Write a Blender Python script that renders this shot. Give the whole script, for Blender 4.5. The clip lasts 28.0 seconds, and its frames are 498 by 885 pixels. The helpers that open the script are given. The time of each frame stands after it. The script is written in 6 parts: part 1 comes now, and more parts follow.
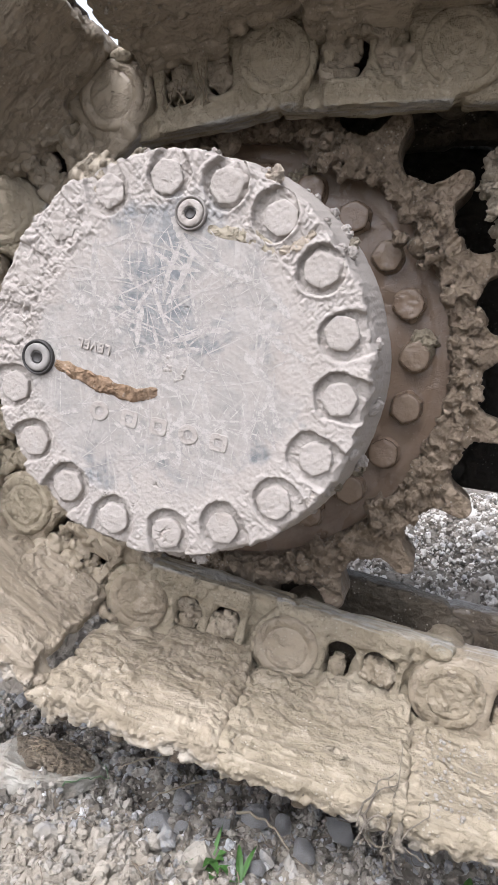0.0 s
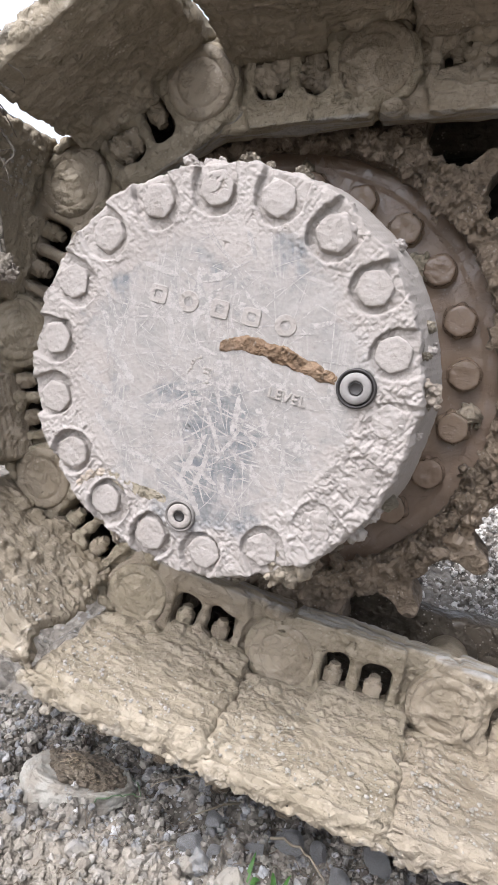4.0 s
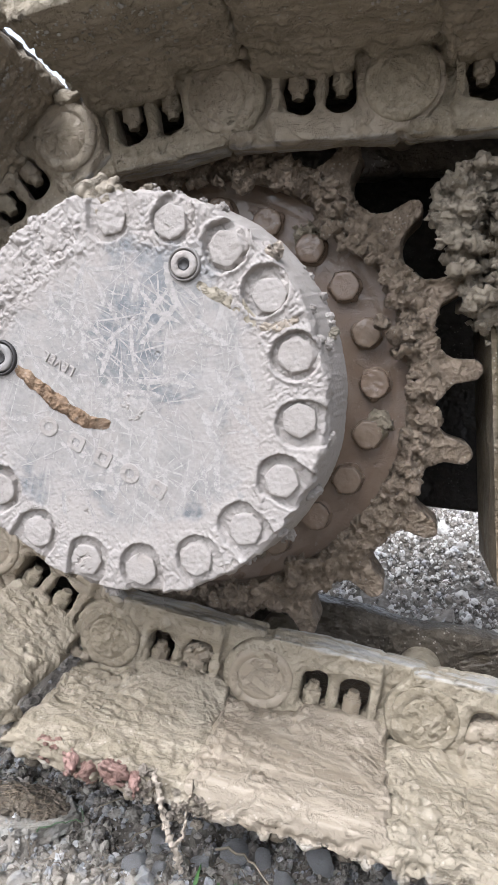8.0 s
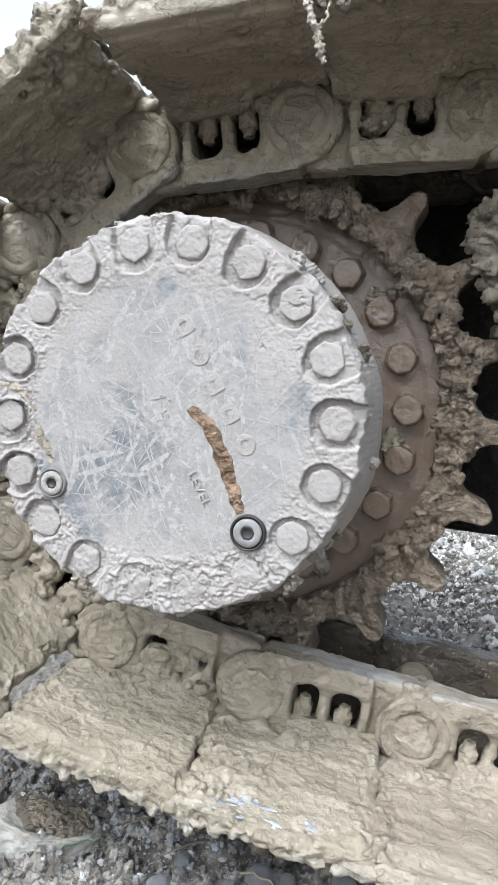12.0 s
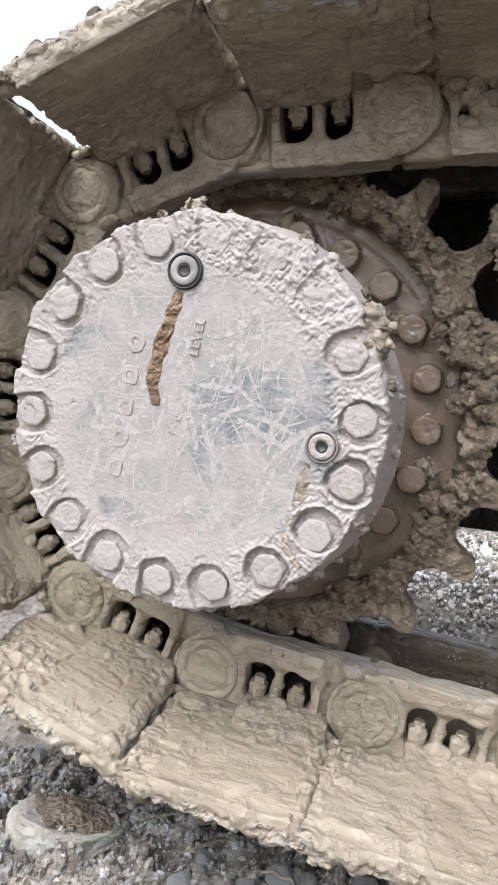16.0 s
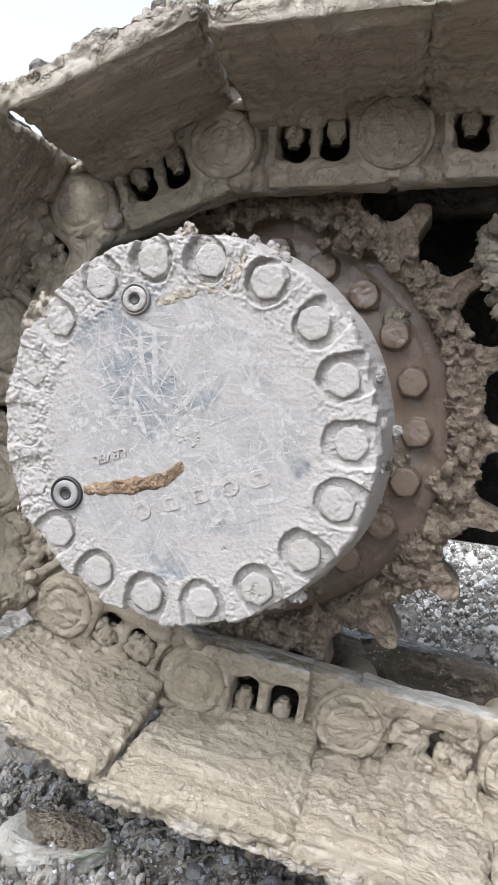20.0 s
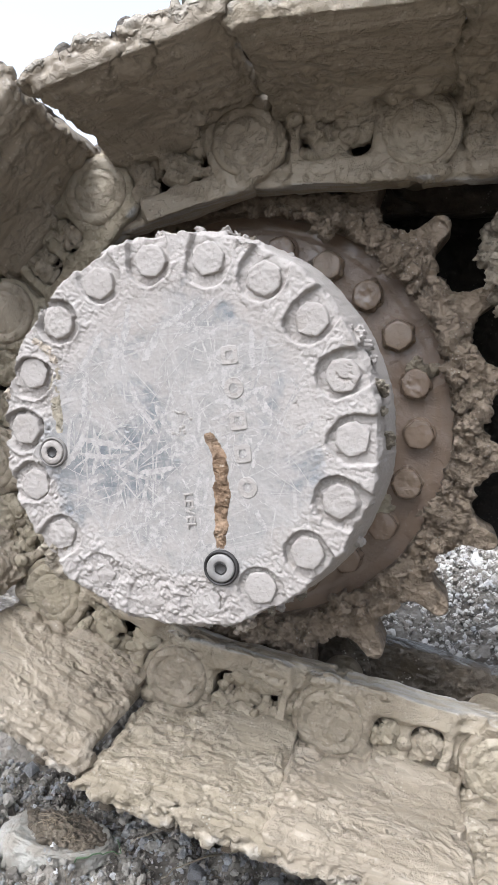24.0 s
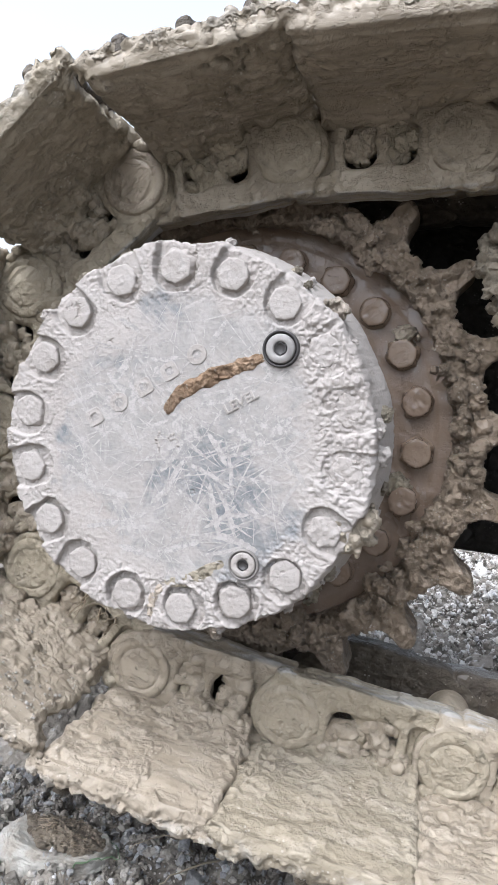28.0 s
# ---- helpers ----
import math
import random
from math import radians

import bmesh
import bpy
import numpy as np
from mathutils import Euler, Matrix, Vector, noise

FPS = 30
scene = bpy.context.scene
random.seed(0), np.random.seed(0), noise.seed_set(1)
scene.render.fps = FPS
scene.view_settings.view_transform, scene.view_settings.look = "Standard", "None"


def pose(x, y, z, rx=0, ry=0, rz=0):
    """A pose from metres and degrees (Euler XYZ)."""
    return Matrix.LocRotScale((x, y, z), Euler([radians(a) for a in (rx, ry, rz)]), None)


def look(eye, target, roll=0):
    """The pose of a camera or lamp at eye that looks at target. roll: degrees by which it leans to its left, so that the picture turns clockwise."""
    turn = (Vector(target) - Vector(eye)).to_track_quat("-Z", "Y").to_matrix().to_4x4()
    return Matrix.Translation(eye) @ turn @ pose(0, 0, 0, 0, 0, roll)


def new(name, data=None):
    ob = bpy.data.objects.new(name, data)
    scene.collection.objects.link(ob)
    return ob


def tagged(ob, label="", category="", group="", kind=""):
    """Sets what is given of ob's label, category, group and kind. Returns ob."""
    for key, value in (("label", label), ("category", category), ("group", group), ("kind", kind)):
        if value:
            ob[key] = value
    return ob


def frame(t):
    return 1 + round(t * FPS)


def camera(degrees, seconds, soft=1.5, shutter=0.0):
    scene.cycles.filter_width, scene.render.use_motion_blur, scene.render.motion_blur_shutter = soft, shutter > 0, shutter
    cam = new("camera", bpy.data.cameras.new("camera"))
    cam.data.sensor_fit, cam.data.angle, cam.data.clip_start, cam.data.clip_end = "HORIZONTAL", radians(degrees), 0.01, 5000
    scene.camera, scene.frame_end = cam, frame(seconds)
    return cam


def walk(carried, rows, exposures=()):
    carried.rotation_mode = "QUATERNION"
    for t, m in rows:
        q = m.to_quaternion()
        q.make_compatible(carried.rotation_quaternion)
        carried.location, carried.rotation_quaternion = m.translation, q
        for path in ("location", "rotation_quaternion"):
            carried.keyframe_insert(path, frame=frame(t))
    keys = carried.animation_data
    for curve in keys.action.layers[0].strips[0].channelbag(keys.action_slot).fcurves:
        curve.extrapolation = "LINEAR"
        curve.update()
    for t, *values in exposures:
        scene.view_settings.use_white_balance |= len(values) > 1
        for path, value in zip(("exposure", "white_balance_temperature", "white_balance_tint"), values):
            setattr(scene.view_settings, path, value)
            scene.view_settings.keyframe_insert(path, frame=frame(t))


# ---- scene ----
cam = camera(40.29, 28.0, 0.6)
walk(cam, [
    (0, pose(0.2198, -0.8451, 0.0340, 80.67, -6.42, 13.96)),
    (0.5, pose(0.2207, -0.8444, 0.0344, 80.59, -6.31, 13.16)),
    (1, pose(0.2179, -0.8380, 0.0331, 79.82, -5.99, 13.38)),
    (1.5, pose(0.2124, -0.8345, 0.0354, 79.87, -6.49, 14.37)),
    (2, pose(0.2075, -0.8340, 0.0337, 80.32, -6.67, 14.20)),
    (2.5, pose(0.1951, -0.8455, 0.0312, 82.46, -8.02, 13.88)),
    (4.5, pose(0.2060, -0.8252, 0.0497, 80.08, -6.85, 17.16)),
    (5, pose(0.2100, -0.8331, 0.0506, 81.14, -6.45, 16.13)),
    (5.5, pose(0.2128, -0.8369, 0.0502, 81.47, -6.28, 15.51)),
    (6, pose(0.2191, -0.8367, 0.0505, 81.13, -6.36, 14.24)),
    (6.5, pose(0.2251, -0.8358, 0.0486, 81.16, -5.39, 12.86)),
    (7, pose(0.2217, -0.8373, 0.0487, 81.64, -5.30, 13.01)),
    (7.5, pose(0.2206, -0.8412, 0.0493, 82.13, -5.73, 13.61)),
    (8, pose(0.2335, -0.8449, 0.0465, 82.66, -4.49, 11.69)),
    (8.5, pose(0.2279, -0.8451, 0.0491, 82.46, -5.21, 11.50)),
    (9, pose(0.2234, -0.8429, 0.0493, 82.48, -5.57, 12.87)),
    (9.5, pose(0.2186, -0.8410, 0.0493, 82.46, -5.58, 13.40)),
    (10, pose(0.2186, -0.8441, 0.0506, 82.91, -5.39, 13.84)),
    (10.5, pose(0.2180, -0.8460, 0.0505, 83.02, -5.61, 14.24)),
    (11, pose(0.2177, -0.8440, 0.0501, 82.85, -5.51, 14.27)),
    (11.5, pose(0.2212, -0.8509, 0.0505, 83.54, -5.30, 13.62)),
    (12, pose(0.2193, -0.8508, 0.0526, 83.76, -5.38, 13.49)),
    (12.5, pose(0.2182, -0.8488, 0.0517, 83.44, -5.42, 13.68)),
    (14.5, pose(0.1980, -0.8585, 0.0424, 84.16, -5.64, 14.28)),
    (15, pose(0.2031, -0.8547, 0.0432, 83.93, -5.53, 14.68)),
    (15.5, pose(0.2059, -0.8523, 0.0467, 83.80, -5.55, 14.84)),
    (16, pose(0.2106, -0.8511, 0.0467, 83.78, -5.29, 14.53)),
    (16.5, pose(0.2155, -0.8500, 0.0436, 83.63, -5.11, 14.47)),
    (17, pose(0.2090, -0.8566, 0.0452, 84.08, -5.25, 13.70)),
    (17.5, pose(0.2027, -0.8558, 0.0495, 84.00, -5.29, 13.32)),
    (18, pose(0.1998, -0.8571, 0.0525, 83.96, -5.17, 12.85)),
    (18.5, pose(0.1969, -0.8550, 0.0531, 83.59, -5.10, 12.95)),
    (19, pose(0.1975, -0.8548, 0.0563, 83.78, -5.34, 13.25)),
    (19.5, pose(0.2019, -0.8564, 0.0579, 83.95, -5.33, 13.32)),
    (20, pose(0.2044, -0.8600, 0.0592, 84.36, -5.47, 13.30)),
    (20.5, pose(0.2025, -0.8575, 0.0601, 84.01, -5.61, 13.58)),
    (22.5, pose(0.2218, -0.8562, 0.0555, 84.61, -5.38, 14.52)),
    (23, pose(0.2212, -0.8555, 0.0553, 84.53, -5.37, 14.51)),
    (23.5, pose(0.2166, -0.8557, 0.0549, 84.30, -5.44, 14.37)),
    (24, pose(0.2086, -0.8555, 0.0592, 84.30, -5.43, 13.79)),
    (24.5, pose(0.2083, -0.8545, 0.0603, 84.43, -5.58, 13.65)),
    (25, pose(0.2068, -0.8517, 0.0506, 85.44, -5.60, 13.59)),
    (25.5, pose(0.2050, -0.8507, 0.0470, 85.27, -5.67, 14.02)),
    (26, pose(0.2081, -0.8539, 0.0526, 85.26, -5.64, 13.61)),
    (26.5, pose(0.2105, -0.8595, 0.0599, 84.93, -6.01, 14.10)),
    (27, pose(0.2075, -0.8601, 0.0645, 84.74, -5.82, 13.93)),
    (27.5, pose(0.2112, -0.8597, 0.0624, 84.65, -5.97, 14.42)),
    (28, pose(0.2193, -0.8609, 0.0579, 85.07, -5.61, 14.45)),
], exposures=[(0, 0.0, 6060, 14), (5.5, 0.0, 6060, 14), (8, 0.0, 5860, 12), (10, 0.05, 5840, 10), (12, 0.02, 5640, 7), (14.5, 0.05, 6000, 11), (16, 0.05, 6000, 11), (18, 0.0, 5760, 8), (20, 0.02, 5760, 9), (23, 0.0, 5820, 10), (26, 0.03, 5840, 11), (28, 0.03, 5780, 11)])

# turn of the drive in degrees, second by second
TURN = [
    (0, 307.5), (0.5, 323.7), (1, 340.9), (1.5, 361.5), (2, 386.8), (2.5, 414.6),
    (4.5, 511.1), (5, 533.5), (5.5, 556.3), (6, 579.2), (6.5, 604.0), (7, 630.6),
    (7.5, 657.3), (8, 684.4), (8.5, 711.6), (9, 737.8), (9.5, 763.8), (10, 789.9),
    (10.5, 816.8), (11, 843.7), (11.5, 870.6), (12, 898.0), (12.5, 924.9), (14.5, 1032.1),
    (15, 1060.2), (15.5, 1089.8), (16, 1118.2), (16.5, 1147.5), (17, 1177.6), (17.5, 1207.8),
    (18, 1237.7), (18.5, 1268.6), (19, 1298.4), (19.5, 1328.7), (20, 1359.3), (20.5, 1391.3),
    (22.5, 1529.0), (23, 1565.3), (23.5, 1601.5), (24, 1638.0), (24.5, 1671.3), (25, 1704.1),
    (25.5, 1737.2), (26, 1770.0), (26.5, 1800.1), (27, 1829.5), (27.5, 1858.5), (28, 1886.9),
]

# ---- light ----
world = bpy.data.worlds.new("overcast_sky")
scene.world = world
world.use_nodes = True
wn, wl = world.node_tree.nodes, world.node_tree.links
wn.clear()
w_out = wn.new("ShaderNodeOutputWorld")
w_bg = wn.new("ShaderNodeBackground")
w_sky = wn.new("ShaderNodeTexSky")
w_sky.sky_type = "NISHITA"
w_sky.sun_disc = False
w_sky.sun_elevation = radians(50)
w_sky.sun_rotation = radians(205)
w_sky.air_density, w_sky.dust_density, w_sky.ozone_density = 1.0, 5.0, 1.5
w_hsv = wn.new("ShaderNodeHueSaturation")
w_hsv.inputs["Saturation"].default_value = 0.22
w_bg.inputs["Strength"].default_value = 0.415
wl.new(w_sky.outputs[0], w_hsv.inputs["Color"])
wl.new(w_hsv.outputs[0], w_bg.inputs["Color"])
wl.new(w_bg.outputs[0], w_out.inputs["Surface"])

sun = new("sun", bpy.data.lights.new("sun", "SUN"))
sun.data.energy = 2.9
sun.data.angle = radians(22)
sun.data.color = (1.0, 0.98, 0.95)
sun.matrix_world = look((-1.2, -2.5, 6.0), (0, 0, 0))


# ---- numbers ----
R_PIN = 0.3225            # pitch radius of the sprocket
TEETH = 21
LINKS = 50
PITCH = R_PIN * 2 * math.pi / (TEETH / 2)
SLOPE = 0.0833            # the chain leaves the sprocket spreading by this angle
FACE = -0.2427            # y of the hub cover's face
PIN_PHASE = radians(-213.1)


# ---- noise and mesh helpers ----
def hashed(i, j, k, seed):
    h = (i * 374761393 + j * 668265263 + k * 2147483647 + seed * 1274126177) & 0xFFFFFFFF
    h = ((h ^ (h >> 13)) * 1103515245) & 0xFFFFFFFF
    h = ((h ^ (h >> 16)) * 1911520717) & 0xFFFFFFFF
    return ((h ^ (h >> 15)) & 0xFFFF) / 32767.5 - 1.0


def vnoise(P, seed=0):
    F = np.floor(P).astype(np.int64)
    f = P - F
    f = f * f * (3 - 2 * f)
    out = 0.0
    for a in (0, 1):
        for b in (0, 1):
            for c in (0, 1):
                w = (f[:, 0] if a else 1 - f[:, 0]) * (f[:, 1] if b else 1 - f[:, 1]) * (f[:, 2] if c else 1 - f[:, 2])
                out = out + w * hashed(F[:, 0] + a, F[:, 1] + b, F[:, 2] + c, seed)
    return out


def fbm(P, scale, octaves=4, seed=0, gain=0.5):
    out, amp = 0.0, 1.0
    for o in range(octaves):
        out = out + amp * vnoise(P * scale + 17.3 * o, seed + o)
        amp *= gain
        scale *= 2.03
    return out


def crumbs(P, scale, octaves=3, seed=0):
    """Rounded lumps with sharp valleys between them."""
    out, amp = 0.0, 1.0
    for o in range(octaves):
        out = out + amp * (np.abs(vnoise(P * scale + 5.1 * o, seed + o)) * 2 - 0.55)
        amp *= 0.5
        scale *= 2.1
    return out


def smooth(a, b, x):
    t = np.clip((x - a) / (b - a), 0, 1)
    return t * t * (3 - 2 * t)


def coords(me):
    a = np.empty(len(me.vertices) * 3, np.float32)
    me.vertices.foreach_get("co", a)
    n = np.empty(len(me.vertices) * 3, np.float32)
    me.vertex_normals.foreach_get("vector", n)
    return a.reshape(-1, 3).astype(float), n.reshape(-1, 3).astype(float)


def set_coords(me, P):
    me.vertices.foreach_set("co", P.astype(np.float32).ravel())
    me.update()


def shade_smooth(me, on=True):
    me.polygons.foreach_set("use_smooth", np.full(len(me.polygons), on))
    return me


def made(bm, name):
    me = bpy.data.meshes.new(name)
    bmesh.ops.recalc_face_normals(bm, faces=bm.faces)
    bm.to_mesh(me)
    bm.free()
    return me


def fused(bm, voxel, name):
    """All closed shells of bm grown together into one skin."""
    tmp = bpy.data.objects.new("tmp", made(bm, "tmp"))
    scene.collection.objects.link(tmp)
    mod = tmp.modifiers.new("skin", "REMESH")
    mod.mode, mod.voxel_size, mod.use_smooth_shade = "VOXEL", voxel, True
    dg = bpy.context.evaluated_depsgraph_get()
    dg.update()
    me = bpy.data.meshes.new_from_object(tmp.evaluated_get(dg))
    me.name = name
    old = tmp.data
    bpy.data.objects.remove(tmp)
    bpy.data.meshes.remove(old)
    return shade_smooth(me)


def relax(me, rounds, f=0.5):
    """Softens a mesh by drawing each vertex towards its neighbours."""
    P = coords(me)[0]
    E = np.empty(len(me.edges) * 2, np.int32)
    me.edges.foreach_get("vertices", E)
    a, b = E[::2], E[1::2]
    n = np.bincount(a, minlength=len(P)) + np.bincount(b, minlength=len(P))
    for i in range(rounds):
        S = np.stack([np.bincount(a, P[b, k], len(P)) + np.bincount(b, P[a, k], len(P)) for k in range(3)], 1)
        P = P + f * (S / np.maximum(n, 1)[:, None] - P)
    set_coords(me, P)
    return me


def refine(me, pick):
    """Splits the faces whose middle and normal satisfy pick into four."""
    bm = bmesh.new()
    bm.from_mesh(me)
    edges = {e for f in bm.faces if pick(f.calc_center_median(), f.normal) for e in f.edges}
    bmesh.ops.subdivide_edges(bm, edges=list(edges), cuts=1, use_grid_fill=True)
    bm.to_mesh(me)
    bm.free()
    return shade_smooth(me)


def joined(near, far):
    """Two meshes as one; the second takes the second material."""
    bm = bmesh.new()
    bm.from_mesh(near)
    n = len(bm.faces)
    bm.from_mesh(far)
    bm.faces.ensure_lookup_table()
    for f in bm.faces[n:]:
        f.material_index = 1
    bm.to_mesh(near)
    bm.free()
    return shade_smooth(near)


def box(bm, x0, x1, y0, y1, z0, z1, turn=None):
    m = Matrix.Translation(((x0 + x1) / 2, (y0 + y1) / 2, (z0 + z1) / 2)) @ (turn or Matrix()) @ Matrix.Diagonal((x1 - x0, y1 - y0, z1 - z0, 1))
    bmesh.ops.create_cube(bm, size=1, matrix=m)


def rod(bm, x, z, y0, y1, r0, r1=None, seg=32):
    """A cylinder or cone along y."""
    m = Matrix.Translation((x, (y0 + y1) / 2, z)) @ Matrix.Rotation(radians(-90), 4, "X")
    bmesh.ops.create_cone(bm, cap_ends=True, segments=seg, radius1=r0, radius2=r0 if r1 is None else r1, depth=abs(y1 - y0), matrix=m)


def ball(bm, x, y, z, r, squash=(1, 1, 1), sub=1):
    m = Matrix.Translation((x, y, z)) @ Matrix.Diagonal((*[r * s for s in squash], 1))
    bmesh.ops.create_icosphere(bm, subdivisions=sub, radius=1, matrix=m)


def lathe(profile, seg, name):
    """A body turned about the y axis from (radius, y) pairs."""
    verts, faces, n = [], [], len(profile)
    for i in range(seg):
        a = 2 * math.pi * i / seg
        verts += [(r * math.cos(a), y, r * math.sin(a)) for r, y in profile]
    for i in range(seg):
        j = (i + 1) % seg
        for k in range(n - 1):
            faces.append((i * n + k, i * n + k + 1, j * n + k + 1, j * n + k))
    me = bpy.data.meshes.new(name)
    me.from_pydata(verts, [], faces)
    bm = bmesh.new()
    bm.from_mesh(me)
    bmesh.ops.remove_doubles(bm, verts=bm.verts, dist=1e-6)
    bmesh.ops.recalc_face_normals(bm, faces=bm.faces)
    bm.to_mesh(me)
    bm.free()
    return shade_smooth(me)


def part(name, data, material, parent=None, label="", at=None):
    """Links a bmesh or mesh as one object under a thing or under a part."""
    me = made(data, name) if isinstance(data, bmesh.types.BMesh) else data
    if material and not me.materials:
        me.materials.append(material)
    ob = new(name, me)
    if parent:
        ob.parent = parent
    if at:
        ob.matrix_basis = at
    return tagged(ob, label) if label else ob


# ---- materials ----
class Nodes:
    def __init__(self, name):
        self.mat = bpy.data.materials.new(name)
        self.mat.use_nodes = True
        self.t = self.mat.node_tree
        self.t.nodes.clear()
        self.out = self.add("ShaderNodeOutputMaterial")
        self.bsdf = self.add("ShaderNodeBsdfPrincipled")
        self.t.links.new(self.bsdf.outputs[0], self.out.inputs[0])
        tc = self.add("ShaderNodeTexCoord")
        info = self.add("ShaderNodeObjectInfo")
        mul = self.add("ShaderNodeVectorMath")
        mul.operation = "MULTIPLY_ADD"
        comb = self.add("ShaderNodeCombineXYZ")
        for s in comb.inputs:
            self.t.links.new(info.outputs["Random"], s)
        self.t.links.new(comb.outputs[0], mul.inputs[0])
        mul.inputs[1].default_value = (3.1, 7.7, 5.3)
        self.t.links.new(tc.outputs["Object"], mul.inputs[2])
        self.own = tc.outputs["Object"]
        self.vec = mul.outputs[0]
        self.random = info.outputs["Random"]

    def add(self, kind):
        return self.t.nodes.new(kind)

    def put(self, socket, value):
        if hasattr(value, "is_output"):
            self.t.links.new(value, socket)
        else:
            socket.default_value = value

    def noise(self, scale, detail=4, rough=0.55, vec=None, stretch=None, turn=None, distort=0.0):
        n = self.add("ShaderNodeTexNoise")
        v = vec or self.vec
        if stretch or turn:
            m = self.add("ShaderNodeMapping")
            if turn:
                r = self.add("ShaderNodeMapping")
                r.inputs["Rotation"].default_value = turn
                self.put(r.inputs["Vector"], v)
                v = r.outputs[0]
            m.inputs["Scale"].default_value = stretch or (1, 1, 1)
            self.put(m.inputs["Vector"], v)
            v = m.outputs[0]
        self.put(n.inputs["Vector"], v)
        n.inputs["Scale"].default_value, n.inputs["Detail"].default_value, n.inputs["Roughness"].default_value = scale, detail, rough
        n.inputs["Distortion"].default_value = distort
        return n.outputs["Fac"]

    def cells(self, scale, feature="F1", vec=None):
        n = self.add("ShaderNodeTexVoronoi")
        n.feature = feature
        self.put(n.inputs["Vector"], vec or self.vec)
        n.inputs["Scale"].default_value = scale
        return n.outputs["Distance"]

    def ramp(self, value, *stops):
        n = self.add("ShaderNodeMapRange")
        n.interpolation_type = "SMOOTHSTEP"
        self.put(n.inputs["Value"], value)
        n.inputs["From Min"].default_value, n.inputs["From Max"].default_value = stops[0], stops[1]
        n.inputs["To Min"].default_value, n.inputs["To Max"].default_value = (stops[2], stops[3]) if len(stops) > 2 else (0, 1)
        return n.outputs["Result"]

    def mix(self, fac, a, b, kind="MIX"):
        n = self.add("ShaderNodeMix")
        n.data_type, n.blend_type = "RGBA", kind
        self.put(n.inputs[0], fac)
        for s, v in ((n.inputs[6], a), (n.inputs[7], b)):
            self.put(s, (*v, 1) if isinstance(v, tuple) else v)
        return n.outputs[2]

    def math(self, op, a, b=0.0):
        n = self.add("ShaderNodeMath")
        n.operation = op
        self.put(n.inputs[0], a)
        self.put(n.inputs[1], b)
        return n.outputs[0]

    def bump(self, height, strength, distance, normal=None):
        n = self.add("ShaderNodeBump")
        n.inputs["Strength"].default_value, n.inputs["Distance"].default_value = strength, distance
        self.put(n.inputs["Height"], height)
        if normal:
            self.put(n.inputs["Normal"], normal)
        return n.outputs[0]

    def done(self, color, rough, normal=None, metal=0.0, spec=0.4):
        self.put(self.bsdf.inputs["Base Color"], (*color, 1) if isinstance(color, tuple) else color)
        self.put(self.bsdf.inputs["Roughness"], rough)
        self.put(self.bsdf.inputs["Metallic"], metal)
        self.bsdf.inputs["Specular IOR Level"].default_value = spec
        if normal:
            self.put(self.bsdf.inputs["Normal"], normal)
        return self.mat


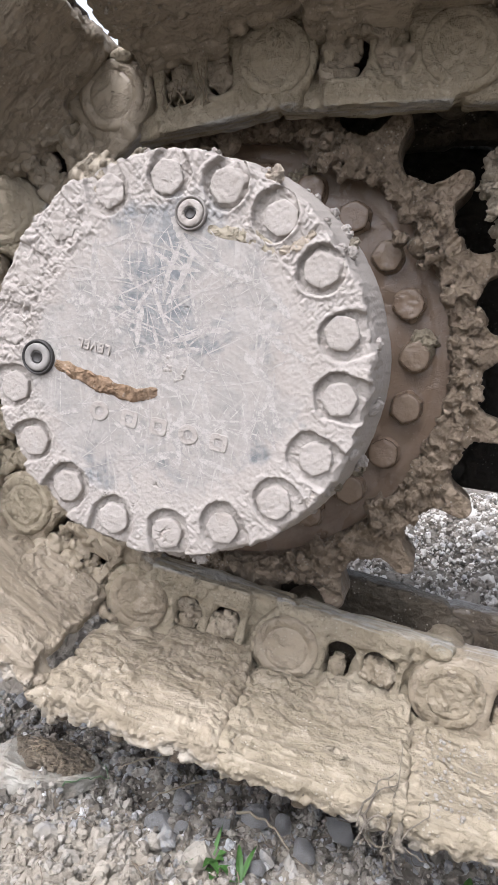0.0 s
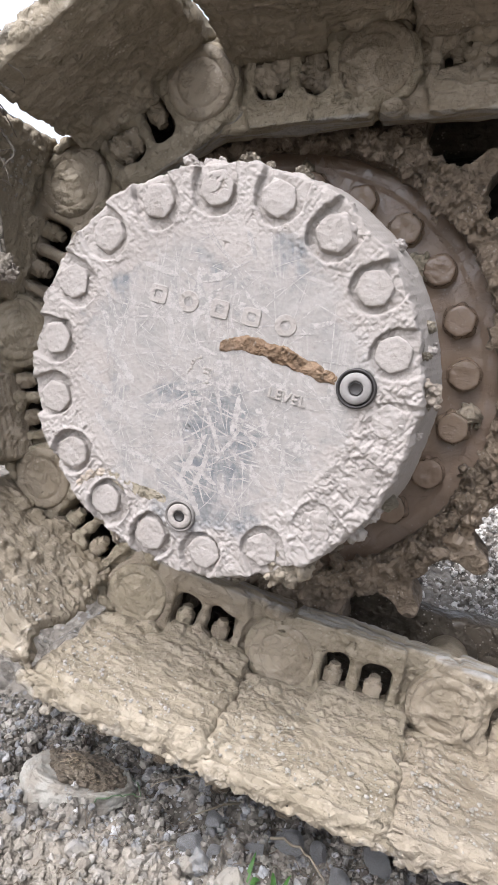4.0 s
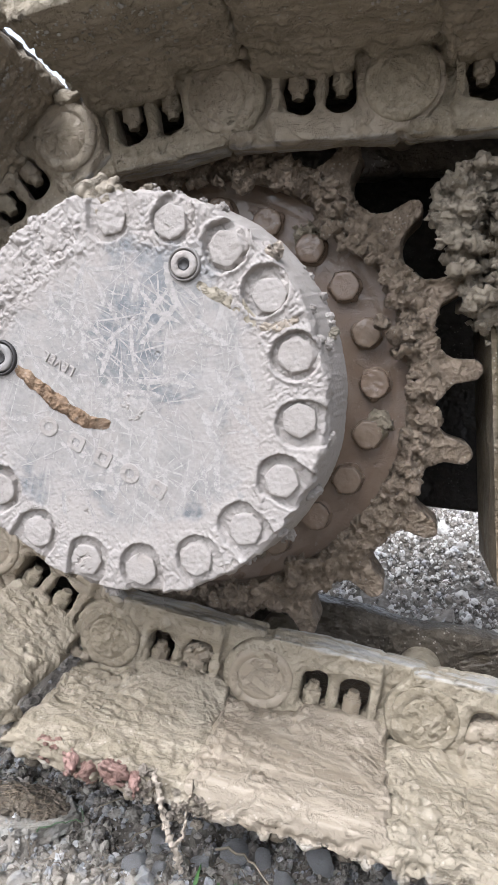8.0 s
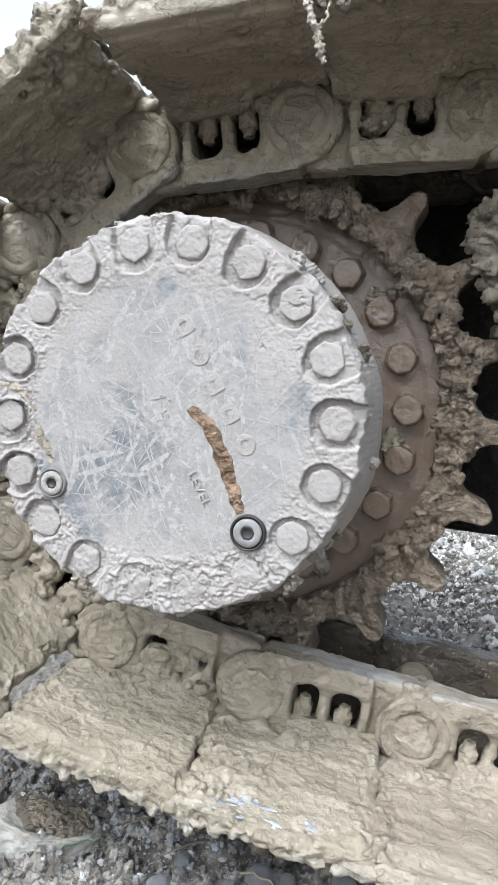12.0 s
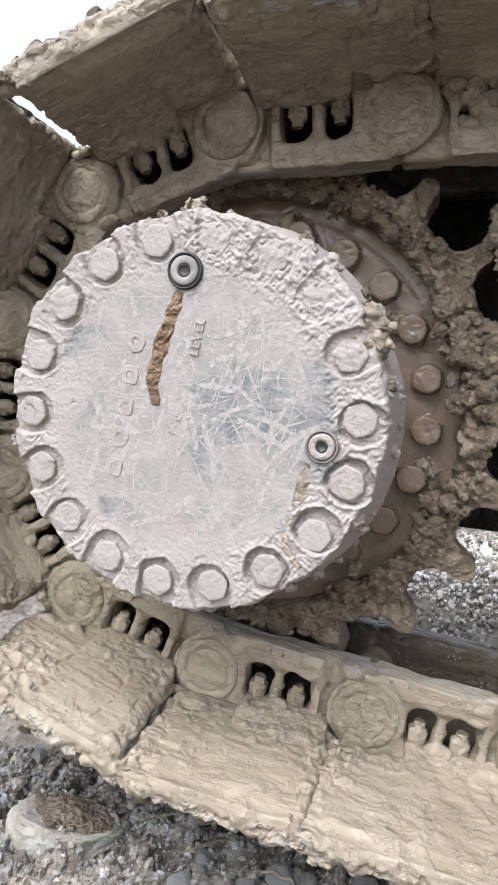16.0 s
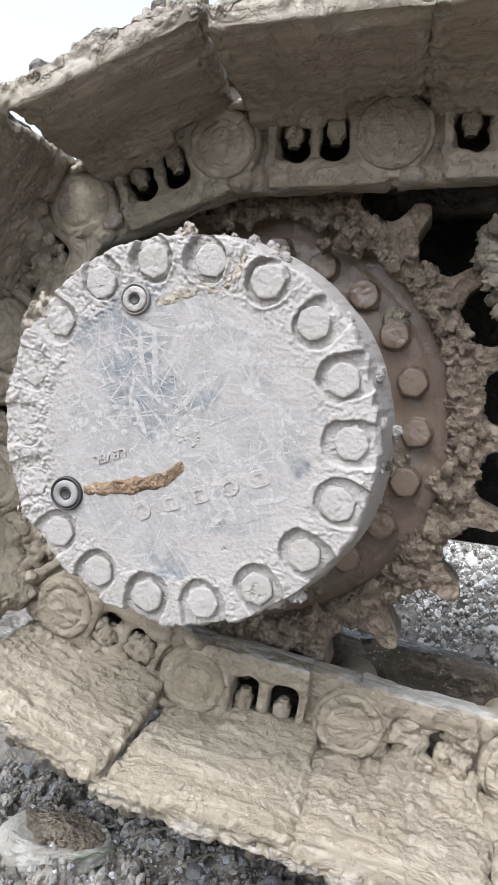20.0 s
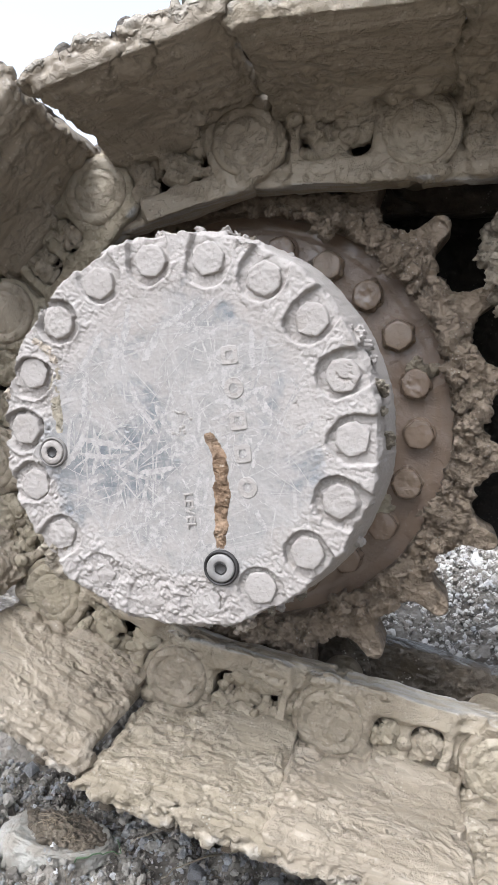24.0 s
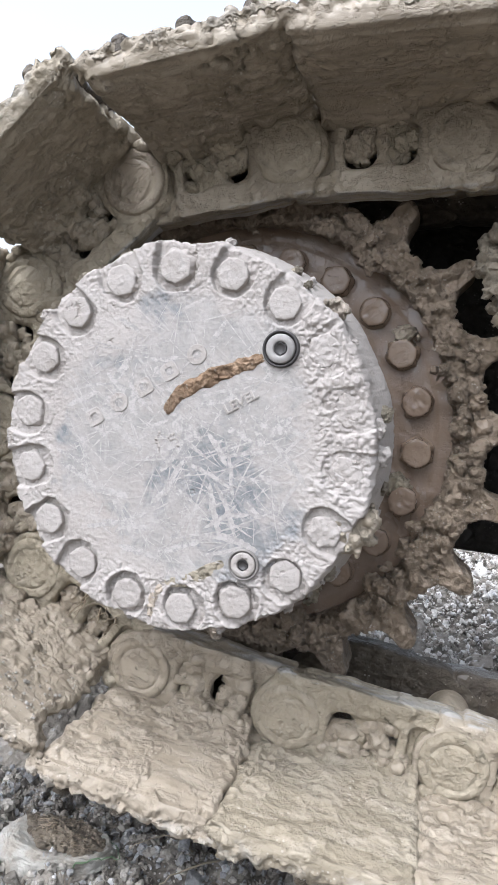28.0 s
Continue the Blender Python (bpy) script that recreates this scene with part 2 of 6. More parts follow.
def mud(name, dark, mid, light, wet=(0.5, 0.85), grit=0.4, streak=0.16, crumb=0.6, grey=(0.27, 0.262, 0.242), dry=None, relief=0.006, worn=False):
    """Clay: broad patches, streaks along the running direction, flakes, grit and fine relief."""
    n = Nodes(name)
    broad = n.noise(7, 5, 0.6)
    fine = n.noise(58, 4, 0.58)
    line = n.noise(21, 6, 0.64, stretch=(0.38, 3.2, 3.2), distort=0.9)
    flake = n.noise(38, 6, 0.7, stretch=(0.85, 1.0, 1.0), distort=0.3)
    torn = n.ramp(n.math("ADD", n.noise(8.5, 4, 0.62, distort=0.4), n.ramp(n.random, 0, 1, -0.09, 0.13)), 0.44, 0.60)
    if dry:
        sep = n.add("ShaderNodeSeparateXYZ")
        n.put(sep.inputs[0], n.own)
        rim = n.ramp(n.math("ADD", sep.outputs["Z"], n.ramp(n.noise(24, 4, 0.65), 0.3, 0.7, -0.014, 0.014)), dry, dry + 0.012)
        torn = n.math("MAXIMUM", torn, rim)
    col = n.mix(n.ramp(broad, 0.35, 0.65), dark, mid)
    col = n.mix(n.math("MULTIPLY", n.ramp(line, 0.46, 0.64), streak), col, light)
    col = n.mix(n.math("MULTIPLY", n.ramp(line, 0.46, 0.34), streak), col, tuple(c * 0.72 for c in dark))
    col = n.mix(n.math("MULTIPLY", n.ramp(flake, 0.50, 0.66, 0, 0.5), n.ramp(torn, 0, 1, 0.4, 1)), col, light)
    col = n.mix(n.ramp(flake, 0.44, 0.30, 0, 0.3), col, tuple(c * 0.8 for c in dark))
    col = n.mix(n.ramp(n.noise(3.3, 4, 0.6), 0.55, 0.75, 0, 0.4), col, grey)
    # each piece dries to its own tint
    own = n.math("MULTIPLY", n.ramp(n.random, 0.45, 0.75), 0.28)
    col = n.mix(own, col, tuple(c * k for c, k in zip(mid, (0.97, 1.02, 0.95))))
    own = n.math("MULTIPLY", n.ramp(n.random, 0.45, 0.15), 0.25)
    col = n.mix(own, col, tuple(c * k for c, k in zip(mid, (1.0, 0.995, 1.03))))
    spots = n.cells(190)
    pick = n.ramp(n.noise(38, 2), 0.52, 0.62)
    col = n.mix(n.math("MULTIPLY", n.math("MULTIPLY", n.ramp(spots, 0.30, 0.18), pick), grit), col, (0.42, 0.385, 0.33))
    pits = n.math("MULTIPLY", n.ramp(n.noise(46, 6, 0.72, distort=0.8), 0.38, 0.26), n.ramp(torn, 0.2, 1, 0.25, 0.8))
    specks = n.math("MULTIPLY", n.ramp(n.noise(150, 3, 0.6), 0.38, 0.26), n.ramp(n.noise(19, 3), 0.48, 0.70, 0, 0.6))
    pits = n.math("MAXIMUM", pits, specks)
    col = n.mix(n.math("MULTIPLY", pits, 0.8), col, tuple(c * 0.5 for c in dark))
    deep = n.math("ADD", n.math("MULTIPLY", fine, 1.25), n.math("MULTIPLY", n.noise(190, 4, 0.6), 0.4))
    deep = n.math("ADD", deep, n.math("MULTIPLY", n.cells(85), crumb))
    h = n.math("MULTIPLY", deep, n.ramp(torn, 0, 1, 0.25, 1.0))
    h = n.math("ADD", h, n.math("MULTIPLY", line, streak))
    h = n.math("ADD", h, n.math("MULTIPLY", n.ramp(flake, 0.44, 0.56), 0.3))
    h = n.math("ADD", h, n.math("MULTIPLY", pits, -1.2))
    rough = n.ramp(torn, 0, 1, wet[0], wet[1])
    # paler outer edge: dried crumbs, with sky light put into the colour
    if dry:
        col = n.mix(n.math("MULTIPLY", rim, n.ramp(fine, 0.36, 0.58, 0.0, 0.65)), col, (0.285, 0.262, 0.225))
    if worn:
        sep = n.add("ShaderNodeSeparateXYZ")
        n.put(sep.inputs[0], n.own)
        steel = n.math("MULTIPLY", n.ramp(sep.outputs["Z"], -0.0500, -0.0540), n.ramp(line, 0.44, 0.58))
        col = n.mix(n.math("MULTIPLY", steel, 0.7), col, (0.290, 0.286, 0.275))
    return n.done(col, rough, n.bump(h, 1.0, relief), spec=0.38)


MUD_TRACK = mud("wet_track_clay", (0.177, 0.144, 0.101), (0.243, 0.202, 0.148), (0.329, 0.286, 0.226), streak=0.34, grit=0.4, grey=(0.256, 0.226, 0.181), dry=0.055, relief=0.0040)
MUD_LINK = mud("link_clay", (0.182, 0.148, 0.103), (0.255, 0.213, 0.155), (0.338, 0.294, 0.228), grit=0.25, streak=0.24, grey=(0.231, 0.199, 0.155), worn=True, relief=0.0045)
MUD_CAP = mud("cap_clay", (0.182, 0.148, 0.103), (0.255, 0.213, 0.155), (0.338, 0.294, 0.228), grit=0.2, streak=0.0, grey=(0.231, 0.199, 0.155), relief=0.0045)
# wet far rails and lips; on far shoe halves and bars, painted shade
MUD_WET_SHADE = mud("wet_and_shade_mud", (0.044, 0.034, 0.023), (0.076, 0.059, 0.041), (0.130, 0.106, 0.078), wet=(0.28, 0.6), grit=0.5, streak=0.3, crumb=0.6, grey=(0.09, 0.08, 0.068))
MUD_SPROCKET = mud("sprocket_clay", (0.136, 0.101, 0.071), (0.203, 0.154, 0.111), (0.282, 0.224, 0.172), grit=0.35, streak=0.0, crumb=1.0, grey=(0.164, 0.127, 0.096), relief=0.009)
MUD_SMOOTH = mud("liquid_mud_film", (0.140, 0.099, 0.069), (0.178, 0.129, 0.092), (0.218, 0.165, 0.122), wet=(0.12, 0.30), grit=0.12, streak=0.0, crumb=0.05, grey=(0.150, 0.113, 0.084), relief=0.0012)
MUD_CLOD = mud("drying_clod", (0.160, 0.132, 0.093), (0.227, 0.192, 0.142), (0.317, 0.280, 0.220), wet=(0.6, 0.9), grit=0.25, streak=0.0, crumb=1.0, grey=(0.208, 0.188, 0.146), relief=0.009)
MUD_RED = mud("reddish_clay", (0.17, 0.095, 0.075), (0.25, 0.150, 0.122), (0.34, 0.24, 0.205), wet=(0.6, 0.9), grit=0.3, streak=0.1, crumb=1.0)
MUD_RUST = mud("rusty_earth", (0.105, 0.060, 0.034), (0.190, 0.120, 0.072), (0.330, 0.245, 0.172), wet=(0.6, 0.9), grit=0.3, streak=0.0, crumb=1.0, grey=(0.21, 0.155, 0.11), relief=0.009)
GRIT = mud("stuck_grit", (0.20, 0.18, 0.15), (0.285, 0.265, 0.235), (0.39, 0.375, 0.345), wet=(0.6, 0.9), grit=0.3, streak=0.0, crumb=0.4, grey=(0.29, 0.28, 0.262), relief=0.003)
MUD_DRY = mud("dried_crumb", (0.235, 0.190, 0.140), (0.310, 0.262, 0.208), (0.380, 0.335, 0.280), wet=(0.75, 0.95), grit=0.2, streak=0.0, crumb=1.0, grey=(0.28, 0.245, 0.205), relief=0.009)


def pale_mud(name, scratched):
    """Dry pale mud over a painted cover, scoured through to bluish metal in the middle."""
    n = Nodes(name)
    v = n.own if scratched else n.vec
    col = n.mix(n.ramp(n.noise(9, 5, 0.6, v), 0.35, 0.7), (0.256, 0.230, 0.206), (0.282, 0.256, 0.232))
    col = n.mix(n.ramp(n.noise(55, 6, 0.65, v), 0.5, 0.72, 0, 0.6), col, (0.306, 0.282, 0.258))
    dirt = n.math("MULTIPLY", n.ramp(n.noise(46, 4, 0.6, v), 0.40, 0.28), n.ramp(n.noise(8, 3, 0.6, v), 0.46, 0.62))
    col = n.mix(n.math("MULTIPLY", dirt, 0.55), col, (0.172, 0.142, 0.112))
    col = n.mix(n.ramp(n.noise(20, 6, 0.68, v, distort=0.4), 0.37, 0.28, 0, 0.5), col, (0.215, 0.186, 0.156))
    col = n.mix(n.ramp(n.noise(210, 3, 0.6, v), 0.38, 0.30, 0, 0.45), col, (0.170, 0.146, 0.122))
    rough = 0.85
    metal = 0.0
    h = n.math("ADD", n.math("MULTIPLY", n.noise(120, 6, 0.72, v), 0.6), n.math("MULTIPLY", n.cells(230, vec=v), 0.25))
    h = n.math("ADD", h, n.math("MULTIPLY", dirt, -0.9))
    if scratched:
        dist = n.add("ShaderNodeVectorMath")
        dist.operation = "LENGTH"
        flat = n.add("ShaderNodeMapping")
        flat.inputs["Scale"].default_value = (1, 0, 1)
        n.put(flat.inputs["Vector"], v)
        n.put(dist.inputs[0], flat.outputs[0])
        inside = n.ramp(n.math("ADD", dist.outputs["Value"], n.ramp(n.noise(14, 4, 0.6, v), 0.3, 0.7, -0.03, 0.03)), 0.142, 0.112)
        # bare spots, worn ragged, under a thin uneven film
        patch = n.math("ADD", n.noise(8, 4, 0.62, v), n.math("MULTIPLY", n.ramp(n.noise(90, 4, 0.7, v), 0.3, 0.7, -1, 1), 0.045))
        bare = n.math("MULTIPLY", inside, n.ramp(patch, 0.47, 0.58))
        film = n.math("MULTIPLY", inside, n.ramp(n.noise(30, 6, 0.72, v), 0.36, 0.64, 0.4, 1.0))
        steel = n.mix(n.ramp(n.noise(24, 4, 0.6, v), 0.4, 0.65), (0.162, 0.160, 0.156), (0.104, 0.113, 0.122))
        steel = n.mix(n.ramp(n.noise(170, 4, 0.7, v), 0.52, 0.66, 0, 0.7), steel, (0.235, 0.222, 0.208))
        col = n.mix(n.math("MULTIPLY", film, 0.85), col, (0.212, 0.200, 0.186))
        col = n.mix(n.math("MULTIPLY", bare, 0.9), col, steel)
        grain = n.math("MULTIPLY", inside, n.ramp(n.noise(130, 5, 0.75, v), 0.47, 0.33, 0, 0.55))
        col = n.mix(grain, col, (0.150, 0.146, 0.140))
        # coordinates bent a little, so that the strokes wander
        bend = n.add("ShaderNodeTexNoise")
        n.put(bend.inputs["Vector"], v)
        bend.inputs["Scale"].default_value = 7
        mul = n.add("ShaderNodeVectorMath")
        mul.operation = "MULTIPLY_ADD"
        n.put(mul.inputs[0], bend.outputs["Color"])
        mul.inputs[1].default_value = (0.03, 0.03, 0.03)
        n.put(mul.inputs[2], v)
        w = mul.outputs[0]
        cuts = None
        rng = random.Random(8)
        for i in range(13):
            turn = (0, radians(i * 180 / 13 + rng.uniform(-9, 9)), 0)
            shift = n.add("ShaderNodeVectorMath")
            n.put(shift.inputs[0], w)
            shift.inputs[1].default_value = (1.7 * i + 0.4, 0.9 * i, 2.3 * i + 0.8)
            u = shift.outputs[0]
            line = n.noise(1.0, 2, 0.5, u, stretch=(rng.uniform(2, 5), 1, rng.uniform(110, 260)), turn=turn)
            where = n.ramp(n.noise(1.0, 2, 0.5, u, stretch=(rng.uniform(7, 13), 1, rng.uniform(24, 44)), turn=turn), 0.55, 0.63)
            cut = n.math("MULTIPLY", n.math("MULTIPLY", n.ramp(line, 0.56, 0.66), where), rng.uniform(0.5, 1.0))
            cuts = cut if cuts is None else n.math("MAXIMUM", cuts, cut)
        for i in range(6):
            turn = (0, radians(14 + i * 29), 0)
            shift = n.add("ShaderNodeVectorMath")
            n.put(shift.inputs[0], w)
            shift.inputs[1].default_value = (0.7 * i + 3.4, 0.9, 1.3 * i + 5.8)
            u = shift.outputs[0]
            swipe = n.ramp(n.noise(1.0, 4, 0.62, u, stretch=(6, 1, 40), turn=turn), 0.57, 0.67)
            cuts = n.math("MAXIMUM", cuts, n.math("MULTIPLY", swipe, 0.7))
        cuts = n.math("MULTIPLY", cuts, n.math("MULTIPLY", inside, n.ramp(n.noise(140, 4, 0.7, v), 0.34, 0.55, 0.35, 1)))
        col = n.mix(n.math("MULTIPLY", cuts, 0.6), col, (0.318, 0.294, 0.270))
        h = n.math("ADD", n.math("MULTIPLY", h, n.math("SUBTRACT", 1.0, n.math("MULTIPLY", inside, 0.45))), n.math("MULTIPLY", cuts, 0.06))
        metal = n.math("MULTIPLY", bare, 0.25)
        rough = n.ramp(bare, 0, 1, 0.85, 0.5)
    return n.done(col, rough, n.bump(h, 0.9, 0.0028), metal, 0.3)


PALE_COVER = pale_mud("scoured_pale_mud", True)
PALE_MUD = pale_mud("pale_dry_mud", False)


def smear_film():
    """The thin pale film that a stroke leaves, broken into grains."""
    n = Nodes("pale_smeared_film")
    col = n.mix(n.ramp(n.noise(150, 5, 0.72), 0.40, 0.60), (0.205, 0.194, 0.181), (0.322, 0.297, 0.273))
    col = n.mix(n.ramp(n.noise(22, 3, 0.6), 0.40, 0.62, 0, 0.5), col, (0.290, 0.268, 0.246))
    return n.done(col, 0.85, n.bump(n.noise(220, 5, 0.7), 0.6, 0.0012), spec=0.25)


SMEAR_FILM = smear_film()


def metal(name, color, rough=0.5, amount=0.6):
    n = Nodes(name)
    col = n.mix(n.ramp(n.noise(40, 5, 0.6), 0.4, 0.7), color, tuple(c * 0.6 for c in color))
    return n.done(col, n.ramp(n.noise(30, 4), 0.3, 0.7, rough - 0.12, rough + 0.15), n.bump(n.noise(160, 4), 0.3, 0.001), amount)


def worn_steel():
    """Steel rubbed bright, with clay left in its hollows."""
    n = Nodes("bright_worn_steel")
    col = n.mix(n.ramp(n.noise(60, 5, 0.7, stretch=(0.35, 1, 1)), 0.36, 0.64), (0.16, 0.168, 0.178), (0.44, 0.452, 0.462))
    clay = n.ramp(n.noise(70, 5, 0.7, stretch=(0.5, 1, 1)), 0.50, 0.60)
    col = n.mix(clay, col, (0.24, 0.205, 0.16))
    return n.done(col, n.ramp(clay, 0, 1, 0.45, 0.8), n.bump(n.noise(110, 6, 0.7), 1.0, 0.003), 0.25)


WORN_STEEL = worn_steel()
PALE_STEEL = metal("muddy_plug_steel", (0.23, 0.215, 0.20), 0.65, 0.1)
EARTH_GAP = metal("earthy_groove", (0.17, 0.155, 0.14), 0.8, 0.0)
DARK_GAP = metal("dark_groove_and_socket", (0.03, 0.027, 0.025), 0.55, 0.1)
# frame plates darkened to near black, standing in for deep shade behind the sprocket
FRAME_SHADE = mud("shade_dark_frame", (0.012, 0.010, 0.008), (0.020, 0.017, 0.013), (0.034, 0.028, 0.021), crumb=0.3, grit=0.1, grey=(0.02, 0.018, 0.016))
POST_MUD = mud("dried_post_mud", (0.11, 0.085, 0.052), (0.16, 0.128, 0.082), (0.22, 0.18, 0.125), crumb=0.3)


# ---- ground ----
def soil():
    n = Nodes("gravelly_soil")
    col = n.mix(n.ramp(n.noise(5, 5, 0.6), 0.4, 0.62), (0.085, 0.074, 0.061), (0.185, 0.165, 0.138))
    col = n.mix(n.ramp(n.noise(40, 6, 0.65), 0.48, 0.7), col, (0.26, 0.238, 0.205))
    col = n.mix(n.ramp(n.cells(70), 0.12, 0.3, 0.6, 0), col, (0.25, 0.25, 0.248))
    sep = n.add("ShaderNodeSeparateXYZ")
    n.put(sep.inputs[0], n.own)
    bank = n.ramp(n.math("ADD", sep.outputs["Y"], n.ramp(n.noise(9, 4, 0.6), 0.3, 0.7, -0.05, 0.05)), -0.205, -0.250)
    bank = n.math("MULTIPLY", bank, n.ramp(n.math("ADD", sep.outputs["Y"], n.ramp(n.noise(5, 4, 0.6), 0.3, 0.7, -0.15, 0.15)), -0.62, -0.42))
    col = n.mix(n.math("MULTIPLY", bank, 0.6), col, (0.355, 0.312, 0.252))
    h = n.math("ADD", n.noise(55, 7, 0.7), n.math("MULTIPLY", n.cells(60), 0.9))
    return n.done(col, 0.9, n.bump(h, 0.9, 0.012), spec=0.25)


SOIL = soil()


def ground_height(x, y):
    P = np.stack([x, y, np.zeros_like(x)], 1)
    near = 1 - smooth(1.5, 6, np.hypot(x, y))
    z = -0.525 + 0.075 * np.clip(y + 0.15, -1, 1.6) + 0.02 * np.clip(-x - 0.1, 0, 1)
    z = z + near * (0.013 * crumbs(P, 16, 4, 3) + 0.0055 * crumbs(P, 55, 3, 5) + 0.016 * fbm(P, 4, 3, 9))
    # a loose heap behind the drive and a dry bank at the near edge
    z = z + 0.05 * np.exp(-((x - 0.45) / 0.3) ** 2 - ((y - 0.95) / 0.3) ** 2)
    z = z + 0.025 * smooth(-0.26, -0.36, y) * near
    return z


def axis_steps(lo, hi, fine, far):
    a = list(np.arange(lo, hi, fine))
    step, x, y = fine, lo, hi
    up, down = [], []
    while y < far:
        step *= 1.22
        y += step
        up.append(y)
        x -= step
        down.append(x)
    return np.array(down[::-1] + a + up)


def build_ground():
    xs, ys = axis_steps(-0.34, 0.46, 0.0038, 400), axis_steps(-0.42, 0.0, 0.0038, 400)
    X, Y = np.meshgrid(xs, ys)
    x, y = X.ravel(), Y.ravel()
    V = np.stack([x, y, ground_height(x, y)], 1)
    nx, ny = len(xs), len(ys)
    I = np.arange(nx * ny).reshape(ny, nx)
    F = np.stack([I[:-1, :-1], I[:-1, 1:], I[1:, 1:], I[1:, :-1]], -1).reshape(-1, 4)
    me = bpy.data.meshes.new("ground")
    me.from_pydata(V.tolist(), [], F.tolist())
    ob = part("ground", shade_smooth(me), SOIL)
    tagged(ob, "loose brown soil with gravel and dry crumbs", "ground", kind="structure")


build_ground()


# ---- track path ----
ARC = (math.pi - 2 * SLOPE) * R_PIN
RAMP_LEN = 0.75
RAMP_END = (-R_PIN * math.sin(SLOPE) + RAMP_LEN * math.cos(SLOPE), R_PIN * math.cos(SLOPE) + RAMP_LEN * math.sin(SLOPE))
LOOP = LINKS * PITCH
IDLER_R = RAMP_END[1]
FLAT = (LOOP - ARC - 2 * RAMP_LEN - math.pi * IDLER_R) / 2
IDLER_X = RAMP_END[0] + FLAT


def path(s):
    """The chain's line in x and z; s runs with the motion from the drive's back."""
    s = (s + LOOP / 2) % LOOP - LOOP / 2
    flip = 1 if s >= 0 else -1
    s = abs(s)
    if s < ARC / 2:
        a = s / R_PIN
        x, z = -R_PIN * math.cos(a), R_PIN * math.sin(a)
    elif s < ARC / 2 + RAMP_LEN:
        e = s - ARC / 2
        x, z = -R_PIN * math.sin(SLOPE) + e * math.cos(SLOPE), R_PIN * math.cos(SLOPE) + e * math.sin(SLOPE)
    elif s < ARC / 2 + RAMP_LEN + FLAT:
        x, z = RAMP_END[0] + s - ARC / 2 - RAMP_LEN, IDLER_R
    else:
        a = (s - ARC / 2 - RAMP_LEN - FLAT) / IDLER_R
        x, z = IDLER_X + IDLER_R * math.sin(a), IDLER_R * math.cos(a)
    return x, z * flip


def turn_at(t):
    """The drive's turn in degrees at t seconds, smooth through the listed rows."""
    T = np.array([r[0] for r in TURN])
    A = np.array([r[1] for r in TURN])
    m = np.gradient(A, T)
    i = int(np.clip(np.searchsorted(T, t) - 1, 0, len(T) - 2))
    h = T[i + 1] - T[i]
    u = (t - T[i]) / h
    return ((2 * u**3 - 3 * u**2 + 1) * A[i] + (u**3 - 2 * u**2 + u) * h * m[i] + (3 * u**2 - 2 * u**3) * A[i + 1] + (u**3 - u**2) * h * m[i + 1])


def link_pose(k, t):
    s = R_PIN * (PIN_PHASE + radians(turn_at(t))) + k * PITCH
    (xa, za), (xb, zb) = path(s), path(s - PITCH)
    a = math.atan2(-(za - zb), xa - xb)
    return Matrix.Translation(((xa + xb) / 2, 0, (za + zb) / 2)) @ Matrix.Rotation(a, 4, "Y")


# ---- track links ----
MID = 0.01                # the chain's middle plane
HALF = PITCH / 2


